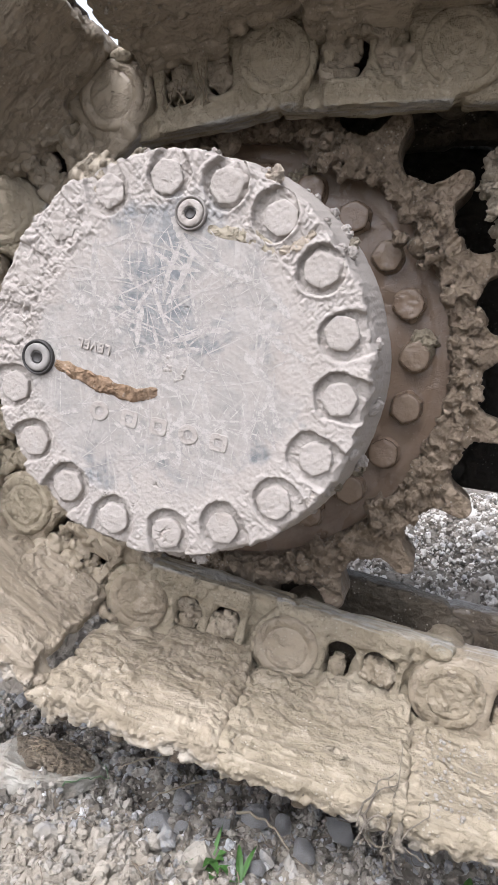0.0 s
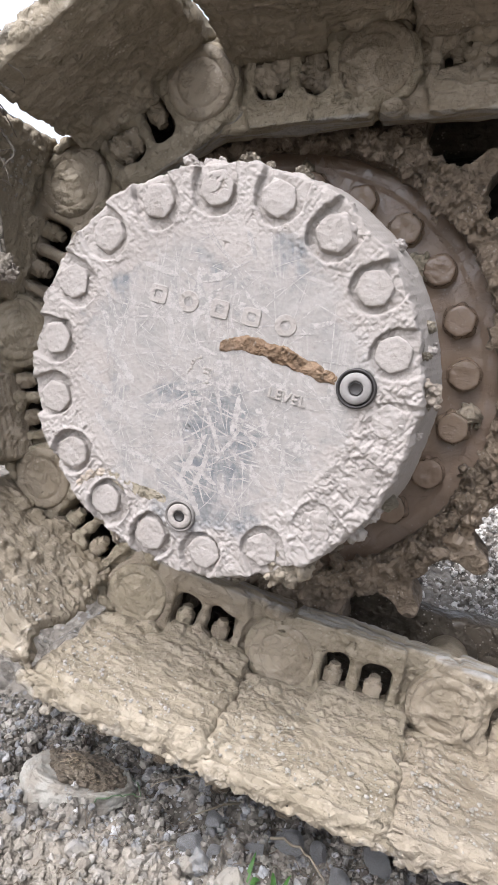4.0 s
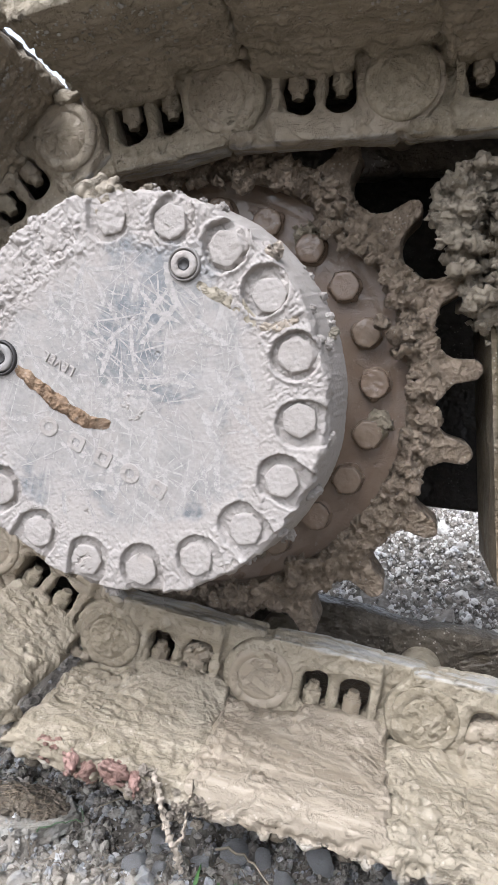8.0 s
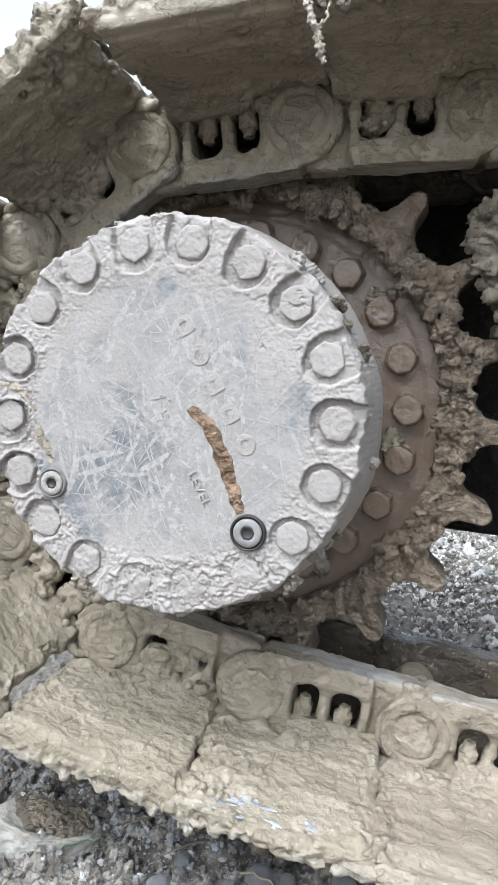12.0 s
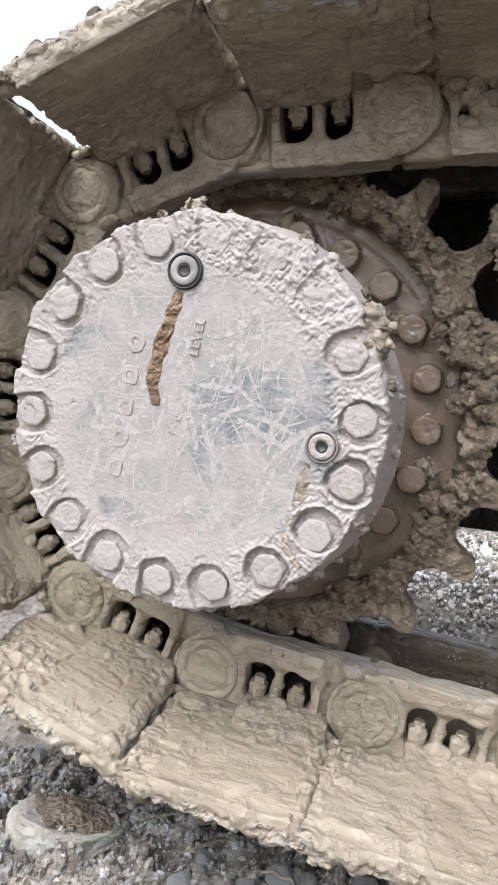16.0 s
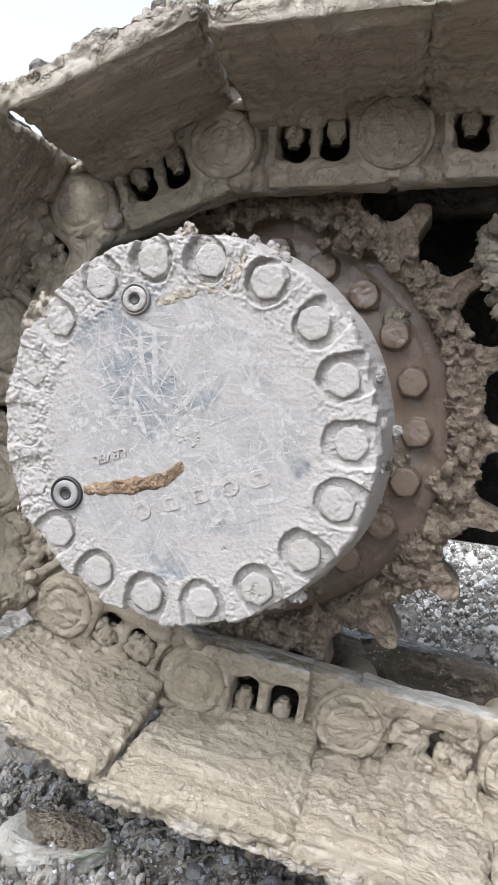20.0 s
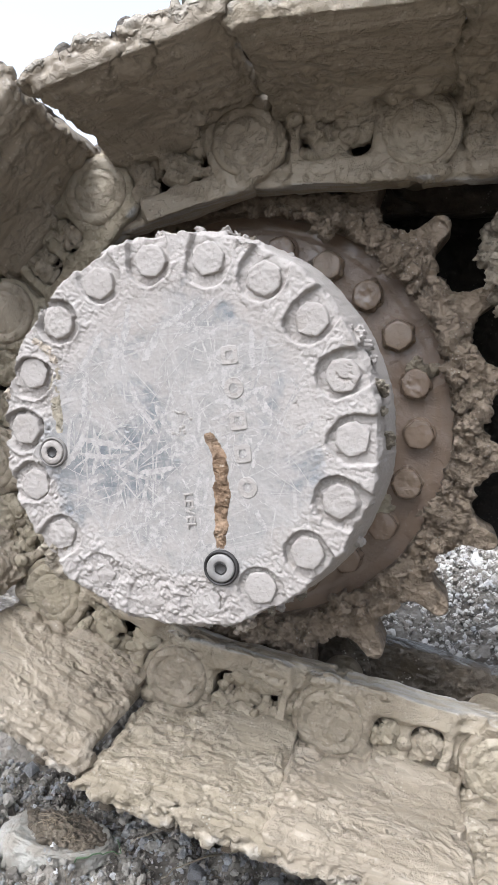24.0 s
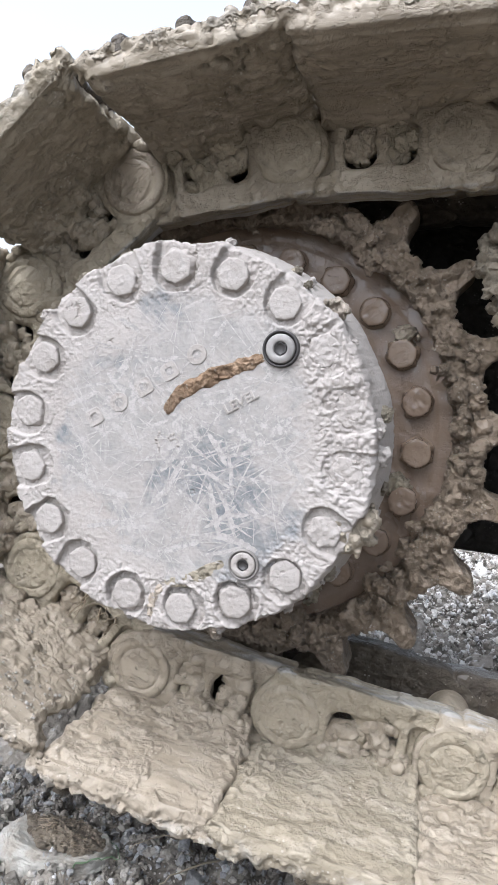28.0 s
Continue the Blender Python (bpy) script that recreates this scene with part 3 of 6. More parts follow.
def link_body(seed, lumps):
    rng = random.Random(seed)

    def side_plates(bm, side):
        def B(x0, x1, y0, y1, z0, z1, turn=None):
            a, b = MID - side * (MID - y0), MID - side * (MID - y1)
            box(bm, x0, x1, min(a, b), max(a, b), z0, z1, turn)
        def C(x, z, y0, y1, r):
            a, b = MID - side * (MID - y0), MID - side * (MID - y1)
            rod(bm, x, z, min(a, b), max(a, b), r)
        # rail, flange towards the shoe, webs; the leading end stands outside, the trailing end tucks inside
        B(-0.0425, 0.090, -0.087, -0.046, -0.054, -0.026)
        B(-0.092, -0.046, -0.076, -0.040, -0.053, -0.026)
        B(-0.0430, 0.110, -0.086, -0.055, 0.022, 0.042)
        B(-0.100, -0.046, -0.072, -0.042, -0.030, 0.040)
        B(-0.0435, -0.032, -0.084, -0.050, -0.035, 0.032)
        B(0.004, 0.017, -0.082, -0.056, -0.035, 0.032)
        B(0.049, 0.100, -0.084, -0.048, -0.040, 0.036)
        if side == -1:
            B(-0.06, 0.06, -0.074, -0.050, -0.035, 0.034)
        else:
            # rounded corners of the two windows
            skew = Matrix.Rotation(radians(45), 4, "Y")
            for x in (-0.034, 0.004, 0.017, 0.049):
                for z, r in ((-0.026, 0.0075), (0.022, 0.004)):
                    B(x - r, x + r, -0.081, -0.056, z - r, z + r, skew)
        C(HALF, -0.002, -0.088, -0.045, 0.047)
        C(-HALF, 0.0, -0.070, -0.040, 0.040)

    bm = bmesh.new()
    side_plates(bm, 1)
    rod(bm, HALF, 0, MID - 0.06, MID + 0.06, 0.028)
    for i in range(lumps):
        ball(bm, rng.uniform(-0.08, 0.12), rng.uniform(-0.085, -0.07), rng.choice((rng.uniform(-0.05, -0.03), rng.uniform(0.02, 0.045))), rng.uniform(0.006, 0.015), (1.3, 1, 0.8))
    # mud squeezed into the joint with the next link and along the shoe
    for i in range(16 + 2 * lumps):
        x, z = rng.uniform(-0.112, -0.040), rng.uniform(-0.040, 0.042)
        if math.hypot(x + HALF, z) > 0.056:
            ball(bm, x, rng.uniform(-0.074, -0.062), z, rng.uniform(0.003, 0.008), (1, 0.9, 1.1))
    for i in range(20):
        ball(bm, rng.uniform(-0.09, 0.05), rng.uniform(-0.096, -0.082), rng.uniform(0.036, 0.044), rng.uniform(0.004, 0.010), (1.6, 1.1, 0.8))
    me = relax(fused(bm, 0.0036, "track_link"), 2)
    P, N = coords(me)
    Q = P + seed * 3.7
    rail = smooth(-0.035, -0.05, P[:, 2])
    torn = smooth(-0.2, 0.25, vnoise(Q * 22, seed + 3))
    d = torn * 0.0034 * crumbs(Q, 48, 3, seed) + 0.0024 * fbm(Q, 15, 3, seed + 5)
    d = d - 0.004 * smooth(0.07, 0.0, np.abs(vnoise(Q * 19, seed + 15))) * smooth(0.0, 0.3, vnoise(Q * 9, seed + 16))
    L = Q * np.array([0.3, 1, 1])
    d = d * (1 - 0.6 * rail) + rail * 0.0026 * fbm(L, 60, 3, seed + 8)
    set_coords(me, P + N * d[:, None])
    bm = bmesh.new()
    side_plates(bm, -1)
    far = fused(bm, 0.0062, "tmp")
    P, N = coords(far)
    set_coords(far, P + N * (0.003 * fbm(P + seed, 25, 3, seed))[:, None])
    joined(me, far)
    me.materials.append(MUD_LINK)
    me.materials.append(MUD_WET_SHADE)
    return me


def shoe_body(seed, thick):
    """The shoe plate with its bars outside and the clay that lies on its near half."""
    rng = random.Random(100 + seed)
    y0, yj = -0.254, -0.045
    bm = bmesh.new()
    box(bm, -0.094, 0.100, y0, yj, 0.040, 0.052)
    box(bm, -0.100, -0.080, y0 + 0.004, yj, 0.038, 0.047)
    box(bm, 0.085, 0.101, y0 + 0.004, yj, 0.050, 0.060)
    # clay on the inner side, thicker towards the links, sloping off smoothly to the outer edge
    box(bm, -0.0960, 0.0980, -0.232, -0.065, 0.0365 - thick, 0.044)
    box(bm, -0.0960, 0.0980, -0.241, -0.2, 0.0385 - thick, 0.046)
    box(bm, -0.0960, 0.0980, -0.248, -0.2, 0.0415 - thick, 0.050)
    box(bm, -0.0957, 0.0957, -0.200, -0.065, 0.0350 - thick, 0.044)
    box(bm, -0.088, 0.094, y0 + 0.002, -0.19, 0.042, 0.064)
    # a fillet of clay that runs up to the link below its windows
    wedge = [(-0.074, 0.0165), (-0.0885, 0.0180), (-0.101, 0.0240), (-0.122, 0.0305), (-0.145, 0.0350), (-0.145, 0.044), (-0.074, 0.044)]
    ends = [[bm.verts.new((x, y, z)) for y, z in wedge] for x in (-0.0950, 0.0120)]
    bm.faces.new(ends[0])
    bm.faces.new(ends[1][::-1])
    for i in range(len(wedge)):
        j = (i + 1) % len(wedge)
        bm.faces.new((ends[0][j], ends[0][i], ends[1][i], ends[1][j]))
    for i in range(34):
        ball(bm, rng.uniform(-0.085, 0.085), rng.uniform(-0.112, -0.088), rng.uniform(0.030, 0.042), rng.uniform(0.003, 0.009), (1.3, 1.0, 0.9))
    # clay crumbled into the joints, and clods that bridge them at the outer end
    for i in range(40):
        x = rng.uniform(0.083, 0.0915) if i % 3 else rng.uniform(-0.0915, -0.083)
        ball(bm, x, rng.uniform(-0.238, -0.085), rng.uniform(0.034, 0.046), rng.uniform(0.003, 0.0065), (0.8, 1.2, 0.9))
    for i in range(26):
        lead = i % 2
        x = rng.uniform(0.090, 0.108) if lead else rng.uniform(-0.112, -0.088)
        ball(bm, x, y0 + rng.uniform(0.002, 0.030), rng.uniform(0.046, 0.062), rng.uniform(0.004, 0.010), (1.2, 0.9, 0.9))
    for i in range(4):
        ball(bm, rng.uniform(-0.08, 0.085), y0 + rng.uniform(0.004, 0.016), rng.uniform(0.050, 0.066), rng.uniform(0.008, 0.014), (1.4, 0.8, 0.7))
    for i in range(46):
        r = 0.003 + 0.007 * rng.random() ** 2
        ball(bm, rng.uniform(-0.090, 0.092), y0 + rng.uniform(0.003, 0.012), rng.uniform(0.048, 0.064), r, (1.2, 0.9, 0.9))
    for i in range(16):
        ball(bm, rng.uniform(-0.088, 0.090), y0 + rng.uniform(0.004, 0.02), rng.uniform(0.058, 0.074), rng.uniform(0.003, 0.008), (1.1, 0.9, 1.0))
    for i in range(9):
        ball(bm, rng.uniform(-0.07, 0.07), rng.uniform(-0.23, -0.1), 0.038, rng.uniform(0.008, 0.018), (1.7, 1.2, 0.4))
    me = fused(bm, 0.0040, "shoe")
    refine(me, lambda c, n: c.y < -0.06 and (n.z < -0.1 or c.y < -0.238))
    P, N = coords(me)
    Q = P + seed * 5.1
    inner = smooth(0.3, -0.5, N[:, 2]) * smooth(-0.05, -0.08, P[:, 1])
    edge = smooth(0.046, 0.054, P[:, 2]) * smooth(-0.205, -0.246, P[:, 1])
    patch = smooth(0.05, 0.4, vnoise(Q * np.array([9, 13, 9]), seed + 11))
    d = 0.0016 * fbm(Q, 10, 2, seed)
    d = d + np.maximum(edge, inner * patch * 0.8) * (0.0024 * crumbs(Q, 60, 2, seed + 12) + 0.0018 * crumbs(Q, 130, 2, seed + 13))
    d = d + inner * (0.0024 * fbm(Q * np.array([0.7, 1, 1]), 9, 2, seed + 4) + 0.0007 * fbm(Q * np.array([0.5, 1.5, 1]), 60, 3, seed + 6))
    # steps of smeared clay where one pressing overlaps the next, and open cracks
    d = d + inner * 0.0016 * smooth(0.0, 0.05, vnoise(Q * np.array([6, 10, 1]), seed + 9) + 0.15 * vnoise(Q * 60, seed + 19))
    crack = smooth(0.05, 0.0, np.abs(vnoise(Q * np.array([17, 10, 9]), seed + 21) + 0.35 * vnoise(Q * 55, seed + 22) + 0.15 * vnoise(Q * 130, seed + 24))) * smooth(0.15, 0.5, vnoise(Q * 7, seed + 23))
    d = d - np.maximum(inner, edge) * 0.007 * crack
    # layers dragged along the running direction
    S = Q * np.array([0.30, 1, 1])
    d = d + inner * 0.0007 * (1 - 2 * np.abs(vnoise(S * 75 + 0.5 * vnoise(Q * 20, seed + 33)[:, None], seed + 34)))
    P = P + N * d[:, None]
    # ragged long sides
    rim = smooth(0.074, 0.092, np.abs(P[:, 0]))
    P[:, 2] += inner * rim * (0.0030 * crumbs(Q, 70, 3, seed + 35) + 0.003 * smooth(0.0, 0.5, vnoise(Q * 24, seed + 36)))
    side = smooth(0.078, 0.091, np.abs(P[:, 0])) * smooth(0.106, 0.099, np.abs(P[:, 0])) * np.sign(P[:, 0])
    P[:, 0] += side * np.clip(0.0085 * fbm(Q * np.array([0.2, 1, 0.5]), 30, 4, seed + 31) - 0.0012, -0.011, 0.0004)
    set_coords(me, P)
    return me


def shoe_end_body():
    """The far half of a shoe, plain."""
    bm = bmesh.new()
    y0, y1 = -0.049, 0.285
    box(bm, -0.094, 0.100, y0, y1, 0.038, 0.054)
    box(bm, 0.085, 0.107, y0, y1, 0.050, 0.062)
    me = fused(bm, 0.0085, "shoe_end")
    P, N = coords(me)
    set_coords(me, P + N * (0.003 * fbm(P, 20, 3, 5))[:, None])
    return me


def clump_body(seed, r=0.022):
    rng = random.Random(300 + seed)
    bm = bmesh.new()
    for i in range(9):
        ball(bm, rng.uniform(-0.6, 0.6) * r, rng.uniform(-0.35, 0.35) * r, rng.uniform(-0.7, 0.7) * r, r * rng.uniform(0.35, 0.65))
    for i in range(30):
        p = Vector((rng.gauss(0, 1), rng.gauss(0, 0.6), rng.gauss(0, 1))).normalized() * r * rng.uniform(0.75, 1.05)
        ball(bm, p.x, p.y * 0.75, p.z, r * rng.uniform(0.10, 0.24))
    me = fused(bm, r * 0.085, "mud_clump")
    P, N = coords(me)
    set_coords(me, P + N * (0.0026 * crumbs(P + seed, 70, 3, seed) + 0.0012 * crumbs(P + seed, 190, 2, seed + 5))[:, None])
    return me


PIN_CAP = lathe([(0, -0.0920), (0.010, -0.0921), (0.022, -0.0919), (0.0245, -0.0915), (0.0258, -0.0904), (0.0272, -0.0904), (0.0285, -0.0920), (0.0340, -0.0918), (0.0375, -0.0908), (0.0392, -0.0885), (0.0395, -0.080), (0, -0.080)], 60, "pin_cap")
P_, N_ = coords(PIN_CAP)
set_coords(PIN_CAP, P_ + N_ * (0.0009 * fbm(P_, 45, 4, 4, 0.6))[:, None])


def nut_body():
    bm = bmesh.new()
    rod(bm, 0, 0, -0.013, 0.014, 0.0118, seg=6)
    rod(bm, 0, 0, -0.022, 0.0, 0.0072, 0.0062, seg=12)
    me = fused(bm, 0.0020, "shoe_nut")
    P, N = coords(me)
    set_coords(me, P + N * (0.0011 * fbm(P, 90, 3, 2))[:, None])
    return me


NUT = nut_body()
BODIES = [link_body(s, l) for s, l in ((1, 2), (2, 6), (3, 12), (4, 18))]
SHOES = [shoe_body(s, th) for s, th in ((1, 0.0), (2, 0.002), (3, 0.0), (4, 0.003), (5, 0.001), (6, 0.002), (7, 0.0), (8, 0.003))]
SHOE_END = shoe_end_body()


def grouser_body():
    bm = bmesh.new()
    box(bm, -0.010, 0.010, -0.252, 0.282, 0.050, 0.084)
    me = relax(fused(bm, 0.0058, "grouser"), 1)
    P, N = coords(me)
    worn = smooth(0.066, 0.084, P[:, 2])
    d = 0.0022 * fbm(P, 40, 3, 81) + 0.0022 * crumbs(P, 70, 2, 82)
    P = P + N * d[:, None]
    P[:, 2] -= worn * 0.012 * np.abs(vnoise(P * np.array([30, 24, 0]), 83))
    set_coords(me, P)
    return me


GROUSER = grouser_body()


def lip_body():
    bm = bmesh.new()
    box(bm, 0.080, 0.1025, -0.247, 0.280, 0.0515, 0.0585)
    me = relax(fused(bm, 0.0032, "shoe_lip"), 1)
    P, N = coords(me)
    d = 0.0012 * fbm(P, 45, 3, 91) + 0.0012 * crumbs(P, 80, 2, 92)
    P = P + N * d[:, None]
    P[:, 0] += smooth(0.096, 0.1025, P[:, 0]) * 0.0045 * fbm(P * np.array([0, 1, 0]), 36, 4, 93)
    set_coords(me, P)
    return me


SHOE_LIP = lip_body()


def bare_bar_end(seed):
    """The near end of a shoe bar, worn bright and chipped."""
    rng = random.Random(820 + seed)
    bm = bmesh.new()
    box(bm, -0.018, 0.016, -0.260, -0.20, 0.046, 0.060)
    box(bm, -0.013 + rng.uniform(-0.003, 0.003), 0.009, -0.260, -0.20, 0.055, 0.070)
    box(bm, -0.003 + rng.uniform(-0.004, 0.004), 0.010, -0.259, -0.20, 0.065, 0.077)
    me = relax(fused(bm, 0.0022, "bar_end"), 2)
    P, N = coords(me)
    P = P + N * (0.0020 * fbm(P, 50, 4, 85 + seed, 0.6))[:, None]
    P[:, 0] += 0.004 * fbm(P * np.array([0, 0.3, 1]), 60, 4, 86 + seed, 0.6)
    P[:, 2] += smooth(0.050, 0.070, P[:, 2]) * 0.006 * fbm(P * np.array([1, 0.3, 0]), 70, 4, 87 + seed, 0.6)
    set_coords(me, P)
    return me


def grit_body(seed):
    """Small stones pressed into the clay of a shoe."""
    rng = random.Random(700 + seed)
    bm = bmesh.new()
    for i in range(420):
        y = -0.105 - 0.145 * rng.random() ** 0.7
        z = 0.0345 + 0.012 * smooth(-0.236, -0.250, y) + rng.uniform(-0.0026, 0.0016)
        r = 0.0007 + 0.0017 * rng.random() ** 2.5
        ball(bm, rng.uniform(-0.088, 0.088), y, z, r, (rng.uniform(0.8, 1.4), rng.uniform(0.8, 1.3), rng.uniform(0.7, 1.0)))
    return made(bm, "stuck_grit")


def patch_body():
    """Ragged slivers of bare steel where a shoe is rubbed clean."""
    rng = random.Random(61)
    bm = bmesh.new()
    for i in range(46):
        t = rng.random()
        x = -0.036 + 0.068 * t + rng.gauss(0, 0.003)
        ball(bm, x, rng.gauss(0, 0.0044) * (0.5 + 0.8 * math.sin(math.pi * t)) - 0.05 * (t - 0.5) ** 2, rng.uniform(-0.0002, 0.0006), 1.0, (rng.uniform(0.005, 0.012), rng.uniform(0.0010, 0.0026), 0.0020), 2)
    for i in range(14):
        ball(bm, -0.062 + rng.gauss(0, 0.006), -0.002 + rng.gauss(0, 0.0030), rng.uniform(-0.0004, 0.0004), 1.0, (rng.uniform(0.003, 0.007), rng.uniform(0.0008, 0.0018), 0.0018), 2)
    return shade_smooth(fused(bm, 0.0009, "bare_patch"))


STUCK_GRIT = [grit_body(s) for s in range(3)]
CLUMPS = [clump_body(s) for s in range(5)]


def pack_body(seed):
    """Clay pressed over the side of a link, hiding its windows."""
    rng = random.Random(500 + seed)
    bm = bmesh.new()
    for i in range(60):
        x, z = rng.uniform(-0.046, 0.054), rng.uniform(-0.026, 0.040)
        ball(bm, x, rng.uniform(-0.082, -0.068), z, rng.uniform(0.004, 0.013), (1.15, 0.85, 0.9))
    for i in range(26):
        ball(bm, rng.uniform(-0.046, 0.054), rng.uniform(-0.096, -0.078), rng.uniform(0.014, 0.044), rng.uniform(0.004, 0.010), (1.2, 0.9, 0.9))
    me = fused(bm, 0.0028, "mud_pack")
    P, N = coords(me)
    Q = P + seed * 2.3
    set_coords(me, P + N * (0.0036 * crumbs(Q, 50, 3, seed) + 0.0016 * crumbs(Q, 130, 2, seed + 7) + 0.002 * fbm(Q, 18, 3, seed + 2))[:, None])
    return me


PACKS = [pack_body(s) for s in range(4)]

# links whose windows are clear; in the others clay fills one or both
OPEN_BOTH = {14, 19, 20, 21, 22, 23, 24, 25, 26, 27, 33, 35, 36, 38, 39, 40, 41, 42, 43}
OPEN_ONE = {34, 37, 44}

track = new("crawler_track")
tagged(track, "steel crawler track with wide shoes caked in wet tan clay", "crawler track")
links = []
SHOE_SET = Matrix.Translation((0.034, 0, 0))     # the shoes sit forward on their links
for k in range(LINKS):
    rng = random.Random(900 + k)
    filled = 0 if k in OPEN_BOTH else 1 if k in OPEN_ONE else 2
    body = part("track_link", BODIES[rng.randrange(2) if filled == 0 else rng.randrange(1, 4)], MUD_LINK, track)
    part("shoe", SHOES[(k * 3 + k // 8) % 8], MUD_TRACK, body, "flat shoe plate under thick tan clay", at=SHOE_SET)
    # far halves and bars are dark to put shade behind windows and under edges
    part("shoe_end", SHOE_END, MUD_WET_SHADE, body, at=SHOE_SET)
    part("shoe_lip", SHOE_LIP, MUD_WET_SHADE, body, "dark lip that overlaps the next shoe", at=SHOE_SET)
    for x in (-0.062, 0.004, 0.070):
        part("grouser", GROUSER, MUD_WET_SHADE, body, "shoe bar coloured dark for the shade under the shoe", at=SHOE_SET @ Matrix.Translation((x, 0, 0)))
    part("pin_cap", PIN_CAP, MUD_CAP, body, at=Matrix.Translation((HALF, 0, -0.002)))
    for i, x in enumerate((-0.014, 0.034)):
        part("shoe_nut", NUT, MUD_CAP, body, at=Matrix.Translation((x, -0.069, 0.016)) @ Matrix.Rotation(radians(90), 4, "X"))
        if filled == 1 and i == 0 or filled == 2 and k % 5 == 0:
            part("mud_clump", CLUMPS[rng.randrange(5)], MUD_LINK, body, "clay packed into the link window",
                 at=Matrix.Translation((x - 0.001, -0.072, 0.002)) @ Matrix.Rotation(rng.uniform(-0.5, 0.5), 4, "Y"))
    if filled == 2 and k % 5:
        part("mud_pack", PACKS[k % 4], MUD_LINK, body, "clay pressed over the side of the link")
    for i, x in enumerate({42: (-0.064,), 41: (0.089, 0.011)}.get(k, ())):
        part("bar_end", bare_bar_end(k + 3 * i), WORN_STEEL, body, "bright worn end of a shoe bar", at=Matrix.Translation((x, 0, 0)))
    if 37 <= k <= 43 or k in (0, 1, 17, 18):
        tagged(part("stuck_grit", STUCK_GRIT[k % 3], GRIT, body, "small grey stones pressed into the clay", at=SHOE_SET), kind="stuff")
    if k == 27:
        part("bare_patch", patch_body(), WORN_STEEL, body, "patch of shoe rubbed to bare steel", at=Matrix.Translation((0.058, -0.239, 0.0378)) @ Matrix.Rotation(-0.30, 4, "X"))
    if k == 34:
        red = CLUMPS[1].copy()
        red.name = "red_clay"
        red.materials.clear()
        for i in range(5):
            part("red_clay", red, MUD_RED, body, "lump of reddish clay on the shoe's edge",
                 at=Matrix.Translation((0.085 - 0.024 * i, -0.250 - 0.004 * (i % 2), 0.050 + 0.004 * (i % 3))) @ Matrix.Rotation(1.1 * i, 4, "Z") @ Matrix.Diagonal((0.75, 0.5, 0.6, 1)))
    links.append(body)


# ---- final drive ----
drive = new("final_drive")
tagged(drive, "round sprocket drive with a pale mud-caked bolted hub cover", "final drive")


def polar(r, deg, y=0.0):
    return Vector((r * math.cos(radians(deg)), y, r * math.sin(radians(deg))))


BOLTS = 18
BOLT_R, BOLT_AT = 0.1660, 2.8


